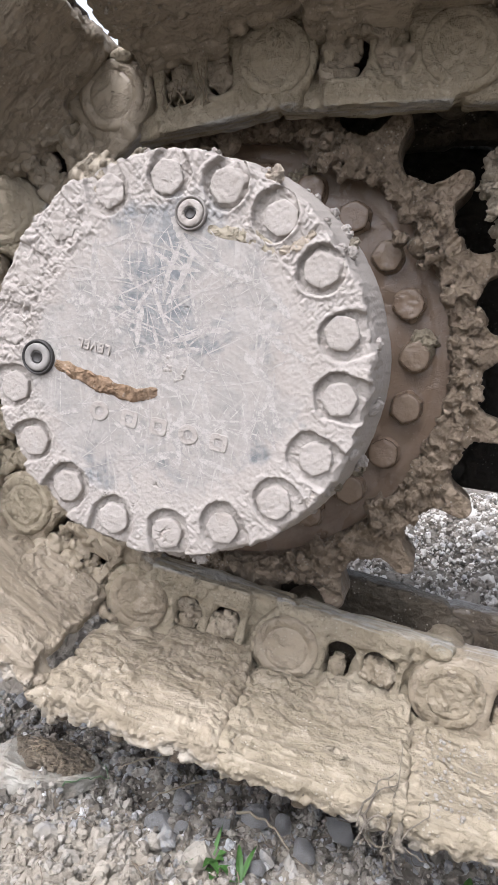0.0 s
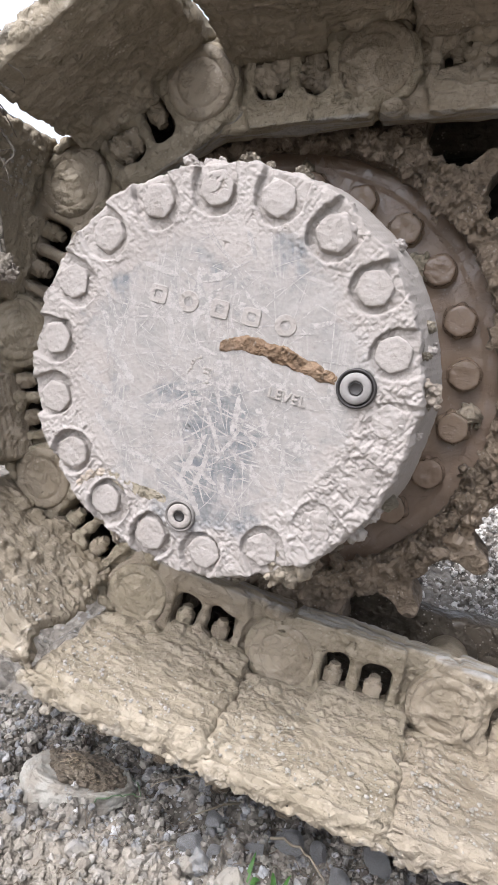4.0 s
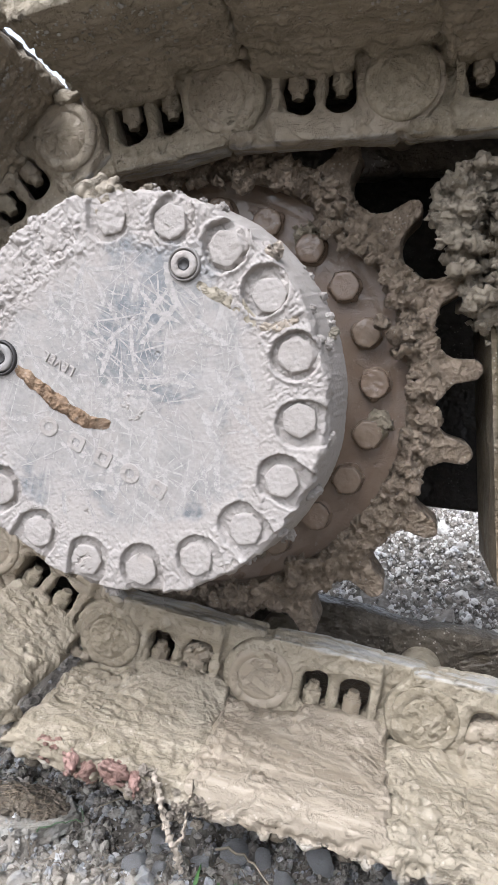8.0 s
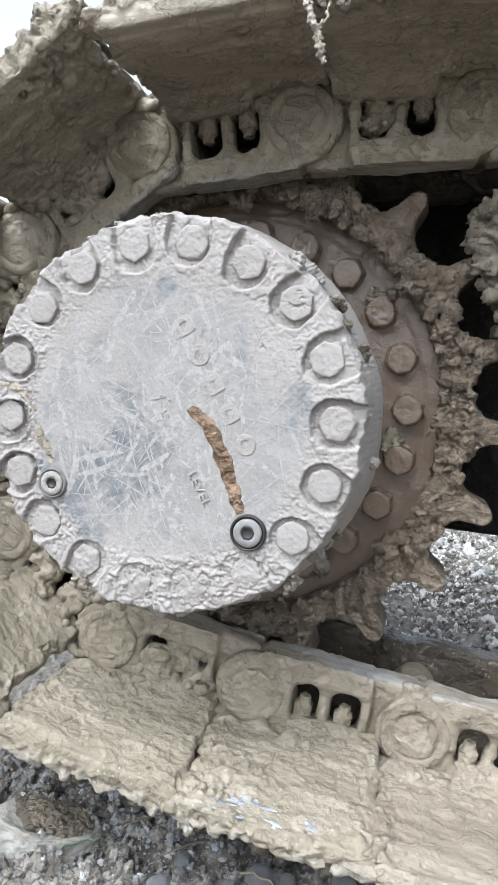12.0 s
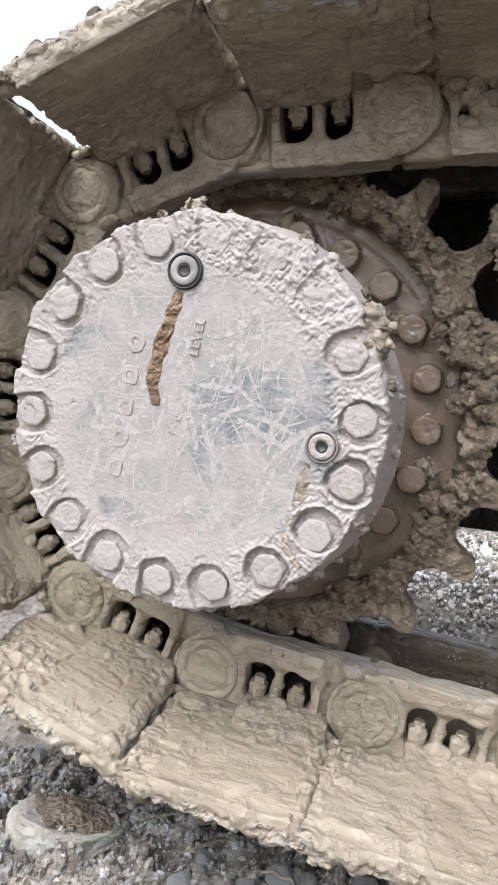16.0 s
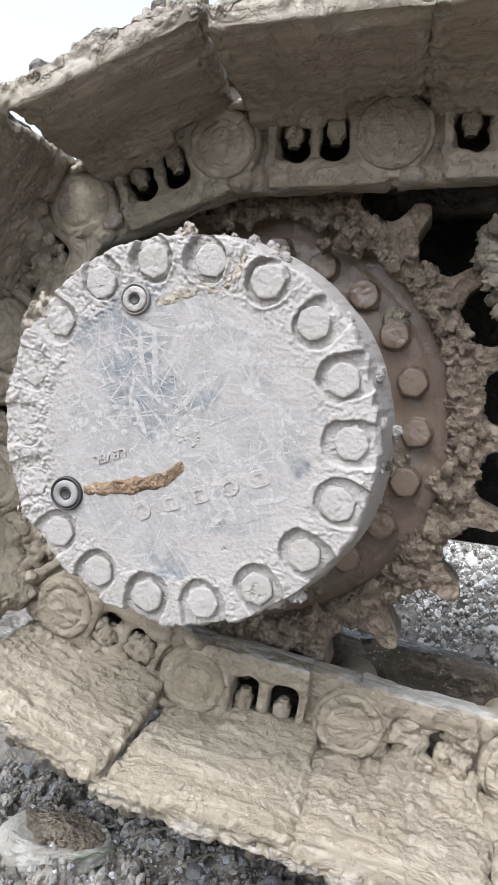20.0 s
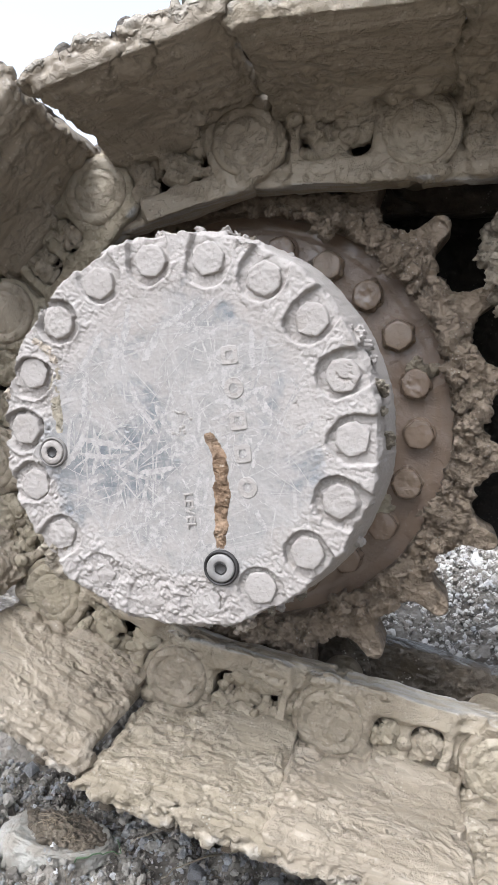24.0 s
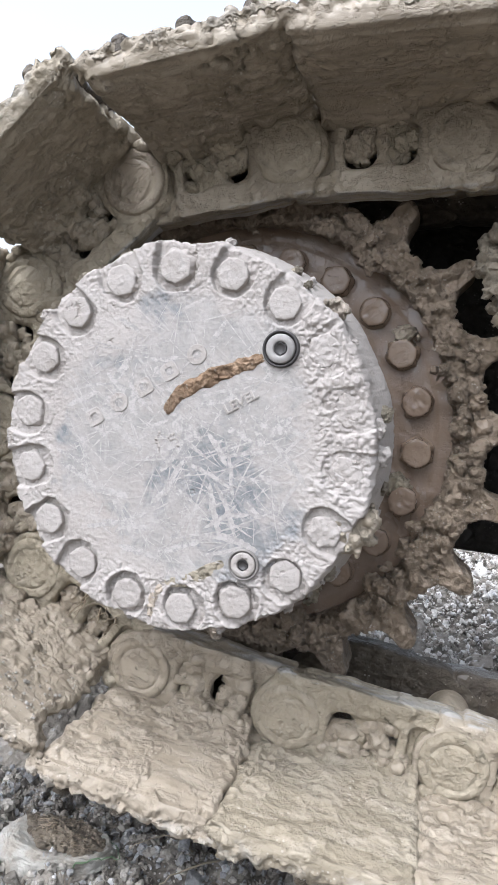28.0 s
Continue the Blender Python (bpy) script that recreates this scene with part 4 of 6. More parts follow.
def cover_body():
    na = 1188
    radii = list(np.linspace(0.0, 0.128, 18)[1:]) + list(np.linspace(0.1290, 0.1872, 68))
    a = np.arange(na) * 2 * math.pi / na
    rng = np.random.default_rng(19)
    step = 2 * math.pi / BOLTS
    which = np.floor((a - radians(BOLT_AT)) / step + 0.5).astype(int) % BOLTS
    at = BOLT_AT + 20.0 * np.arange(BOLTS)
    caked = smooth(62, 80, at) * smooth(150, 132, at)            # a sector where the pockets are filled
    closed = np.maximum(smooth(330, 345, at), smooth(68, 52, at)) # a sector where the mud closes round them
    wide = rng.uniform(0.0205, 0.0228, BOLTS)
    depth = rng.uniform(0.0050, 0.0080, BOLTS) * (1 - 0.72 * caked)
    reach = np.where(closed > 0.5, rng.uniform(0.75, 0.95, BOLTS), rng.uniform(0.35, 0.6, BOLTS))
    sx, sz = rng.normal(0, 0.0014, BOLTS) - 0.0016, rng.normal(0, 0.0022, BOLTS)
    lumpy = 0.25 + 0.9 * caked[which] + 0.7 * closed[which]
    rows = [(r, FACE) for r in radii]
    rows += [(0.1884, FACE + 0.002), (0.1893, FACE + 0.005), (0.1899, FACE + 0.009), (0.1906, FACE + 0.014), (0.1915, FACE + 0.022), (0.1928, FACE + 0.031), (0.1945, FACE + 0.042), (0.1965, FACE + 0.055),
             (0.199, FACE + 0.068), (0.2005, FACE + 0.080), (0.199, FACE + 0.088), (0.190, FACE + 0.092), (0.182, FACE + 0.093), (0.182, -0.10), (0.182, 0.012)]
    V = []
    for rr, y0 in rows:
        x, z = rr * np.cos(a), rr * np.sin(a)
        y = np.full(na, y0)
        P = np.stack([x, y, z], 1)
        d = (a - radians(BOLT_AT) + step / 2) % step - step / 2
        bx, bz = rr * np.cos(d) - BOLT_R - sx[which], rr * np.sin(d) - sz[which]
        dist = np.hypot(np.where(bx > 0, reach[which] * bx, bx), bz) + 0.0016 * fbm(P, 60, 4, 5, 0.6) + 0.0026 * lumpy * vnoise(P * 42, 6)
        near = smooth(FACE + 0.016, FACE + 0.002, y)
        pocket = smooth(wide[which] + 0.0006, wide[which] - 0.0009, dist) * near
        y = y + depth[which] * pocket * (1 + 0.16 * fbm(P, 110, 2, 17))
        # thin lips of mud pushed up round the pockets, thicker where they close
        lip = np.exp(-((dist - wide[which] - 0.0022) / 0.0016) ** 2) * near
        y = y - lip * (1 - 0.8 * caked[which]) * (0.0005 + 0.0018 * closed[which] * smooth(-0.3, 0.5, vnoise(P * 30, 8)))
        cake = smooth(0.126, 0.147, rr) * smooth(0.0, -0.16, y0)
        clot = smooth(0.30, 0.48, vnoise(P * 34, 14) + 0.25 * vnoise(P * 120, 16))
        y = y - cake * (0.0012 * vnoise(P * 15, 2) + lumpy * (0.0008 * crumbs(P, 105, 2, 4) + 0.0009 * crumbs(P, 210, 2, 34) + 0.0010 * clot) + 0.0005 * crumbs(P, 260, 2, 15))
        # steps where one layer has flaked off the next
        y = y - cake * 0.0008 * smooth(0.02, 0.09, vnoise(P * 23, 21) + 0.35 * vnoise(P * 85, 22))
        crack = smooth(0.035, 0.0, np.abs(vnoise(P * 24, 71) + 0.3 * vnoise(P * 90, 72))) * smooth(0.1, 0.4, vnoise(P * 11, 73))
        y = y + cake * 0.0011 * crack
        y = y - (1 - cake) * 0.00008 * fbm(P, 40, 3, 6)
        rim = smooth(0.176, 0.189, rr) * smooth(0.0, -0.17, y0)
        side = smooth(FACE + 0.03, FACE + 0.006, y0)
        out = rim * (0.0022 * vnoise(P * 22, 12) + side * (0.0016 * crumbs(P, 60, 3, 7) + 0.0026 * smooth(0.25, 0.5, vnoise(P * 58, 9))) + 0.0006 * crumbs(P, 150, 2, 10))
        k = (rr + out) / rr
        V.append(np.stack([x * k, y, z * k], 1))
    V = np.concatenate([np.array([[0, FACE, 0]])] + V)
    n = len(rows)
    I = 1 + np.arange(n * na).reshape(n, na)
    J = np.roll(I, -1, axis=1)
    F = np.stack([I[:-1], J[:-1], J[1:], I[1:]], -1).reshape(-1, 4).tolist()
    F += [(0, int(J[0, i]), int(I[0, i])) for i in range(na)]
    me = bpy.data.meshes.new("hub_cover")
    me.from_pydata(V.tolist(), [], F)
    return shade_smooth(me)


cover = part("hub_cover", cover_body(), PALE_COVER, drive, "round hub cover under dry pale mud, scratched to bare metal")


def hex_body(r, y0, y1, seed, name, rough=0.0012, voxel=0.0016, soft=3):
    bm = bmesh.new()
    rod(bm, 0, 0, y0, y1, r, r * 0.95, seg=6)
    rod(bm, 0, 0, y0, y1 + 0.0012, r * 0.93, r * 0.88, seg=24)
    rod(bm, 0, 0, y0, y0 - 0.004, r * 1.12, r * 1.02, seg=24)
    lump = random.Random(seed)
    for i in range(4 * (seed % 3)):
        a = lump.uniform(0, 6.28)
        ball(bm, 0.85 * r * math.cos(a), (y0 * 2 + y1) / 3, 0.85 * r * math.sin(a), lump.uniform(0.25, 0.42) * r)
    me = relax(fused(bm, voxel, name), soft)
    P, N = coords(me)
    Q = P + seed * 1.7
    set_coords(me, P + N * (rough * fbm(Q, 60, 3, seed) + 0.6 * rough * crumbs(Q, 140, 2, seed + 3))[:, None])
    return me


HEADS = [hex_body(0.0166, FACE + 0.012, FACE + 0.0004, s, "cover_bolt", (0.0002, 0.0004, 0.0006, 0.0013)[s], 0.0013, (1, 1, 2, 2)[s]) for s in range(4)]
for i in range(BOLTS):
    deg = BOLT_AT + 20 * i
    part("cover_bolt", HEADS[3 if 62 < deg < 140 else (i * 5 + i // 4) % 3], PALE_MUD, cover, "hexagon bolt head caked in pale mud",
         at=Matrix.Translation(polar(BOLT_R, deg)) @ Matrix.Rotation(radians(-deg + 37 * i), 4, "Y"))

PLUG = lathe([(0, FACE + 0.006), (0.0062, FACE + 0.006), (0.0064, FACE - 0.0042), (0.0078, FACE - 0.0050), (0.0125, FACE - 0.0050), (0.0136, FACE - 0.004), (0.0138, FACE + 0.003)], 48, "filler_plug")
GROOVE = lathe([(0.0136, FACE + 0.001), (0.0138, FACE - 0.0020), (0.0150, FACE - 0.0020), (0.0152, FACE - 0.0038), (0.0166, FACE - 0.0040), (0.0174, FACE - 0.002), (0.0176, FACE + 0.002)], 48, "plug_seat")
# dark disc set in the hole, its colour standing for shade
SOCKET = lathe([(0, FACE - 0.0030), (0.0050, FACE - 0.0030), (0.0062, FACE - 0.0046), (0.0064, FACE - 0.003)], 6, "plug_socket")
SMALL = 0.88
for r, deg, big in ((0.1345, 132.3, True), (0.1352, 32.4, False)):
    m = Matrix.Translation(polar(r, deg))
    k = 1.0 if big else SMALL
    m = m @ Matrix.Diagonal((k, 1, k, 1))
    body = PLUG if big else PLUG.copy()
    if not big:
        body.materials.clear()
    plug = part("filler_plug", body, PALE_STEEL if big else PALE_MUD, cover, "steel plug with a hexagon socket", at=m)
    ring = GROOVE if big else GROOVE.copy()
    if not big:
        ring.materials.clear()
    part("plug_seat", ring, DARK_GAP if big else EARTH_GAP, cover, "dark ring round the plug", at=m)
    part("plug_socket", SOCKET, DARK_GAP, cover, "hexagon socket, coloured dark for the shade in its hole", at=m)


def smear(points, width, seed, name, high=0.004):
    """A crumbly strip of earth along a line on the cover, ragged at its edges."""
    pts = [np.array(q) for q in points]
    steps = [np.linalg.norm(b - a) for a, b in zip(pts, pts[1:])]
    total = sum(steps)
    n, m = int(total / 0.0011), 17
    V = []
    for i in range(n + 1):
        f = i / n
        d = f * total
        k = 0
        while k < len(steps) - 1 and d > steps[k]:
            d -= steps[k]
            k += 1
        c = pts[k] + (pts[k + 1] - pts[k]) * d / steps[k]
        a, b = pts[max(k - 1, 0)], pts[min(k + 2, len(pts) - 1)]
        way = (b - a) / np.linalg.norm(b - a)
        side = np.array([way[2], 0, -way[0]])
        q = np.array([[f * total * 130, seed, 0.0], [f * total * 130, seed, 9.0], [f * total * 34, seed, 20.0]])
        jag = fbm(q, 1.0, 3, seed)
        w = width * (0.30 + 0.75 * (f * (1 - f) * 4) ** 0.4 * (0.85 + 0.2 * jag[2]))
        lo, hi = -0.5 * w * (1 + 0.20 * jag[0]), 0.5 * w * (1 + 0.20 * jag[1])
        for k in range(m):
            u = k / (m - 1)
            h = high * (1 - (2 * u - 1) ** 4) * smooth(0, 0.04, f) * smooth(1, 0.97, f)
            p = c + side * (lo + (hi - lo) * u)
            V.append((p[0], FACE + 0.0012 - h - 0.001 * (h > 0), p[2]))
    V = np.array(V)
    flat = V * np.array([1, 0, 1])
    V[:, 1] -= (0.0009 * crumbs(flat, 210, 3, seed) + 0.0003 * vnoise(flat * 75, seed + 1)) * (V[:, 1] < FACE - 0.0005)
    I = np.arange((n + 1) * m).reshape(n + 1, m)
    F = np.stack([I[:-1, :-1], I[:-1, 1:], I[1:, 1:], I[1:, :-1]], -1).reshape(-1, 4)
    me = bpy.data.meshes.new(name)
    me.from_pydata(V.tolist(), [], F.tolist())
    bm = bmesh.new()
    bm.from_mesh(me)
    bmesh.ops.recalc_face_normals(bm, faces=bm.faces)
    if sum(f.normal.y for f in bm.faces) > 0:
        bmesh.ops.reverse_faces(bm, faces=bm.faces)
    bm.to_mesh(me)
    bm.free()
    return shade_smooth(me)


part("rust_smear", smear([polar(0.1180, 134.5), polar(0.0920, 141.5), polar(0.0660, 155), polar(0.0475, 176), polar(0.0300, 208)], 0.0195, 5, "rust_smear", 0.0016), MUD_RUST, cover, "strip of rusty brown earth below the plug")
part("earth_smear", smear([polar(0.1265, 25), polar(0.1300, 16), polar(0.1365, 8), polar(0.1395, 1), polar(0.1430, -5)], 0.0150, 8, "earth_smear", 0.0005), MUD_CLOD, cover, "brown earth stuck beside the plug")
part("earth_smear", smear([polar(0.1440, -4), polar(0.1550, -7), polar(0.1680, -7.5), polar(0.1800, -7)], 0.0120, 9, "earth_smear", 0.0016), MUD_DRY, cover, "brown earth stuck between two bolts")


def strokes():
    """Straight scuffs of pale film, thin as paper and feathered, thrown at random over the scoured middle."""
    rng = random.Random(41)
    V, F = [], []
    for i in range(340):
        broad = i % 5 == 0
        p = polar(0.124 * rng.random() ** 0.6, rng.uniform(0, 360))
        a = rng.gauss(rng.choice((35, 80, 118, 155)), 24)
        long = rng.uniform(0.02, 0.06) if broad else 0.012 + 0.085 * rng.random() ** 2.4
        w = rng.uniform(0.0028, 0.0075) if broad else rng.uniform(0.0005, 0.0019)
        u, v = polar(1, a), polar(1, a + 90)
        bend, n = rng.uniform(-0.06, 0.06), 22
        base = len(V)
        top = 0.00012 + 0.0000008 * i
        slant = rng.uniform(-0.5, 0.5)
        for j in range(n + 1):
            f = 2 * j / n - 1
            c = p + u * (f * long / 2) + v * (bend * long * f * f)
            if c.length > 0.138:
                c = c * (0.138 / c.length)
            half = w / 2 * (1 - abs(f) ** 5)
            for e in (-1, 0, 1):
                q = c + v * (half * e * rng.uniform(0.7, 1.25)) + u * (slant * half * e)
                V.append((q.x, FACE - top, q.z))
        for j in range(n):
            for k in range(2):
                b = base + 3 * j + k
                F.append((b, b + 1, b + 4, b + 3))
    me = bpy.data.meshes.new("pale_film")
    me.from_pydata(V, [], F)
    tagged(part("pale_film", shade_smooth(me), SMEAR_FILM, cover, "pale film scuffed across the cover"), kind="stuff")


strokes()


def raised(name, me, centre, deg, label):
    """Sets a flat shape, drawn in x and y, on the cover with its x along deg."""
    P = coords(me)[0]
    u, v = polar(1, deg), polar(1, deg + 90)
    u, v = np.array(u), np.array(v)
    Q = np.array(centre) + P[:, :1] * u + P[:, 1:2] * v + np.array([0, -1, 0]) * (P[:, 2:3] - 0.0006)
    Q[:, 1] += FACE
    set_coords(me, Q)
    return part(name, me, PALE_MUD, cover, label)


def letter_mesh(text, size, depth):
    cu = bpy.data.curves.new("lettering", "FONT")
    cu.body, cu.size, cu.extrude, cu.align_x, cu.align_y = text, size, depth, "CENTER", "CENTER"
    cu.bevel_depth = 0.0003
    cu.space_character = 1.1
    ob = bpy.data.objects.new("tmp", cu)
    scene.collection.objects.link(ob)
    me = bpy.data.meshes.new_from_object(ob)
    bpy.data.objects.remove(ob)
    return me


mark = raised("level_lettering", letter_mesh("LEVEL", 0.0128, 0.0018), Vector((-0.0402, 0, 0.0631)), 120, "raised casting word on the cover")


def bar_shape(w, h, hole):
    bm = bmesh.new()
    if hole:
        n = 28
        e = 1.0 if hole == 2 else 0.35
        def turnwise(a):
            c, s = math.cos(a), math.sin(a)
            return math.copysign(abs(c) ** e, c), math.copysign(abs(s) ** e, s)
        ring = [[bm.verts.new((rx * turnwise(a)[0], ry * turnwise(a)[1], z)) for a in [2 * math.pi * i / n for i in range(n)]]
                for rx, ry, z in ((w / 2, h / 2, 0), (w / 2 * 0.93, h / 2 * 0.93, 0.0017), (w * 0.22, h * 0.22, 0.0017), (w * 0.25, h * 0.25, 0))]
        for p, q in zip(ring, ring[1:]):
            for i in range(n):
                bm.faces.new((p[i], p[(i + 1) % n], q[(i + 1) % n], q[i]))
    else:
        box(bm, -w / 2, w / 2, -h / 2, h / 2, 0, 0.0022)
        bmesh.ops.bevel(bm, geom=bm.edges[:], offset=0.0007, segments=2, affect="EDGES")
    return made(bm, "maker_mark")


a_, b_ = polar(0.0944, 260.7), polar(0.0878, 166.2)
for i, (f, hole) in enumerate(((0.04, 1), (0.27, 2), (0.50, 1), (0.73, 1), (0.97, 2))):
    raised("maker_mark", bar_shape(0.021 if hole == 2 else 0.018, 0.020 if hole == 2 else 0.017, hole), a_.lerp(b_, f), 121.3, "plain raised mark of the maker")

# casting crumbs at the middle of the cover
crumb_bm = bmesh.new()
rng = random.Random(77)
for i in range(14):
    ball(crumb_bm, rng.gauss(-0.002, 0.004), FACE, rng.gauss(-0.002, 0.004), rng.uniform(0.0010, 0.0022), (1, 0.7, 1))
for i in range(9):
    p = polar(0.018 + 0.004 * rng.random(), 250 + i * 7)
    ball(crumb_bm, p.x, FACE, p.z, rng.uniform(0.0012, 0.0022), (1, 0.7, 1))
part("centre_crumbs", crumb_bm, PALE_MUD, cover, "small bumps at the cover's centre")

# crumbs of mud that stick out over the rim
for i, (deg, size, red) in enumerate(((66, 0.022, 1), (131, 0.016, 2), (72, 0.013, 1), (13, 0.011, 2), (96, 0.010, 0), (88, 0.012, 0), (232, 0.010, 0), (52, 0.010, 1), (318, 0.009, 0), (14, 0.008, 0), (186, 0.007, 0), (276, 0.008, 0), (345, 0.006, 0))):
    m = Matrix.Translation(polar(0.1885, deg, FACE + 0.012 + 0.004 * (i % 3))) @ Matrix.Rotation(i * 1.3, 4, "Y") @ Matrix.Diagonal((size / 0.022,) * 3 + (1,))
    crumb_me = CLUMPS[i % 5].copy()
    crumb_me.name = "mud_crumb"
    crumb_me.materials.clear()
    part("mud_crumb", crumb_me, (PALE_MUD, MUD_CLOD, MUD_DRY)[red], cover, "crumb of mud on the rim", at=m)


rng = random.Random(31)
for i in range(34):
    crumb_me = CLUMPS[i % 5].copy()
    crumb_me.name = "mud_crumb"
    crumb_me.materials.clear()
    deep = rng.random()
    k = rng.uniform(0.16, 0.42)
    m = Matrix.Translation(polar(0.191 + 0.008 * deep, rng.uniform(0, 360), FACE + 0.010 + 0.060 * deep)) @ Matrix.Rotation(i * 0.9, 4, "X") @ Matrix.Diagonal((k, k, k, 1))
    part("mud_crumb", crumb_me, MUD_CLOD if i % 4 == 0 else PALE_MUD, cover, at=m)

# the flange with its ring of bolts, under a film of liquid mud
FLANGE_Y = 0.016
flange = lathe([(0.180, FLANGE_Y + 0.02), (0.180, FLANGE_Y)] + [(r, FLANGE_Y) for r in np.linspace(0.183, 0.240, 20)] + [(r, FLANGE_Y - 0.0015) for r in np.linspace(0.243, 0.262, 8)] + [(0.264, FLANGE_Y + 0.03), (0.18, FLANGE_Y + 0.03)], 300, "flange")
P_, N_ = coords(flange)
set_coords(flange, P_ + N_ * (0.0016 * fbm(P_, 16, 3, 31) + 0.0009 * smooth(0.1, 0.6, vnoise(P_ * 70, 33)))[:, None])
flange = part("flange", flange, MUD_SMOOTH, drive, "flange plate under a film of liquid mud")
RING = [hex_body(0.0188, FLANGE_Y + 0.002, FLANGE_Y - 0.019, 20 + s, "flange_bolt", 0.0003 + 0.0006 * s, 0.0018, 1) for s in range(3)]
for i in range(22):
    deg = 3.33 + i * 360 / 22
    part("flange_bolt", RING[(i * 7 + i // 3) % 3], MUD_SMOOTH, flange, "hexagon bolt under wet mud", at=Matrix.Translation(polar(0.219, deg)) @ Matrix.Rotation(radians(-deg + 23 * i), 4, "Y"))
    if i % 3 == 1:
        part("mud_clump", CLUMPS[i % 5], MUD_LINK, flange, "soft clod beside a flange bolt",
             at=Matrix.Translation(polar(0.219 + 0.012 * ((i % 2) * 2 - 1), deg + 4, FLANGE_Y - 0.006)) @ Matrix.Rotation(i, 4, "Y") @ Matrix.Diagonal((0.75, 0.75, 0.75, 1)))


def sprocket_body():
    per, nr = 26, 14
    na = TEETH * per
    gap_at = math.pi - PIN_PHASE
    step = 2 * math.pi / TEETH
    a = np.arange(na) * step / per + gap_at
    d = (np.arange(na) % per) * step / per
    d = np.minimum(d, step - d)
    rho, seat = 0.0365, 0.328
    dm = math.asin(rho / seat)
    inner = seat * np.cos(d) - np.sqrt(np.maximum(rho**2 - (seat * np.sin(d)) ** 2, 0))
    tip = 0.3430 - 0.010 * ((step / 2 - d) / (step / 2 - dm)) ** 2
    edge = np.where(d < dm, inner, tip)
    y0, y1 = -0.022, 0.044
    rows = []
    for k in np.linspace(0, 1, nr):
        rows.append((0.2600 + k * (edge - 0.2600 - 0.002), np.full(na, y0 + (0.006 if k == 0 else 0.0))))
    for k in (0.06, 0.2, 0.35, 0.5, 0.65, 0.8, 0.94):
        rows.append((edge, np.full(na, y0 + k * (y1 - y0))))
    for k in (1.0, 0.5, 0.0):
        rows.append((0.2600 + k * (edge - 0.2600 - 0.002), np.full(na, y1)))
    rows.append((np.full(na, 0.2600), np.full(na, y0 + 0.02)))
    V = np.concatenate([np.stack([r * np.cos(a), y, r * np.sin(a)], 1) for r, y in rows])
    n = len(rows)
    I = np.arange(n * na).reshape(n, na)
    J = np.roll(I, -1, axis=1)
    I2, J2 = np.roll(I, -1, axis=0), np.roll(J, -1, axis=0)
    F = np.stack([I, J, J2, I2], -1).reshape(-1, 4).tolist()
    bm = bmesh.new()
    tmp = bpy.data.meshes.new("tmp")
    tmp.from_pydata(V.tolist(), [], F)
    bm.from_mesh(tmp)
    bpy.data.meshes.remove(tmp)
    rng = random.Random(4)
    for i in range(900):
        deg = rng.uniform(0, 360)
        r = 0.262 + 0.031 * rng.random() ** 1.2
        p = polar(r, deg, y0 + rng.uniform(-0.008, 0.003))
        ball(bm, p.x, p.y, p.z, 0.0026 + 0.0080 * rng.random() ** 2.2, (1.25, 0.6, 1.25))
    # clods that hang over the flange here and there
    for i in range(11):
        deg, k = rng.uniform(0, 360), rng.uniform(0.6, 1.2)
        for m in range(14):
            p = polar(0.258 + rng.gauss(0, 0.007 * k), deg + rng.gauss(0, 2.2 * k), y0 - 0.004 + rng.gauss(0, 0.004))
            ball(bm, p.x, p.y, p.z, rng.uniform(0.0035, 0.009) * k)
    me = fused(bm, 0.0024, "sprocket_ring")
    P, N = coords(me)
    r = np.hypot(P[:, 0], P[:, 2])
    front = smooth(0.01, -0.015, P[:, 1]) * smooth(0.320, 0.288, r)
    crack = smooth(0.07, 0.0, np.abs(vnoise(P * 52, 45) + 0.3 * vnoise(P * 130, 46)))
    d = front * (0.0034 * crumbs(P, 58, 2, 41) + 0.0026 * crumbs(P, 140, 3, 42) + 0.003 * fbm(P, 16, 3, 43) - 0.0030 * crack) + (1 - front) * 0.0012 * fbm(P, 40, 3, 44)
    set_coords(me, P + N * d[:, None])
    return me


part("sprocket_ring", sprocket_body(), MUD_SPROCKET, drive, "toothed sprocket ring caked in crumbly brown mud")


# ---- track frame behind the drive ----
frame_thing = new("track_frame")
tagged(frame_thing, "muddy steel track frame behind the drive, plates coloured dark for shade", "track frame")


def slab(x0, x1, y0, y1, z0, z1, lean=0.0, bevel=0.006):
    bm = bmesh.new()
    box(bm, x0, x1, y0, y1, z0, z1)
    bmesh.ops.bevel(bm, geom=bm.edges[:], offset=bevel, segments=2, affect="EDGES")
    bmesh.ops.rotate(bm, cent=((x0 + x1) / 2, 0, (z0 + z1) / 2), matrix=Matrix.Rotation(lean, 3, "Y"), verts=bm.verts)
    return bm


# plates and motor close off the view; their colour holds the shade
part("side_plate", slab(0.40, 3.30, 0.24, 0.28, -0.16, 0.345), FRAME_SHADE, frame_thing)
part("end_plate", slab(-0.20, 0.44, 0.25, 0.29, -0.17, 0.335), FRAME_SHADE, frame_thing)
part("front_post", slab(0.352, 0.42, -0.045, 0.13, -0.20, 0.22, radians(-8)), POST_MUD, frame_thing, "upright edge of the frame, worn to yellowish mud")
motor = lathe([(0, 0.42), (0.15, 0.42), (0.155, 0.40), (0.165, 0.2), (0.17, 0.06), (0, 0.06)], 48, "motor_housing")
part("motor_housing", motor, FRAME_SHADE, frame_thing)
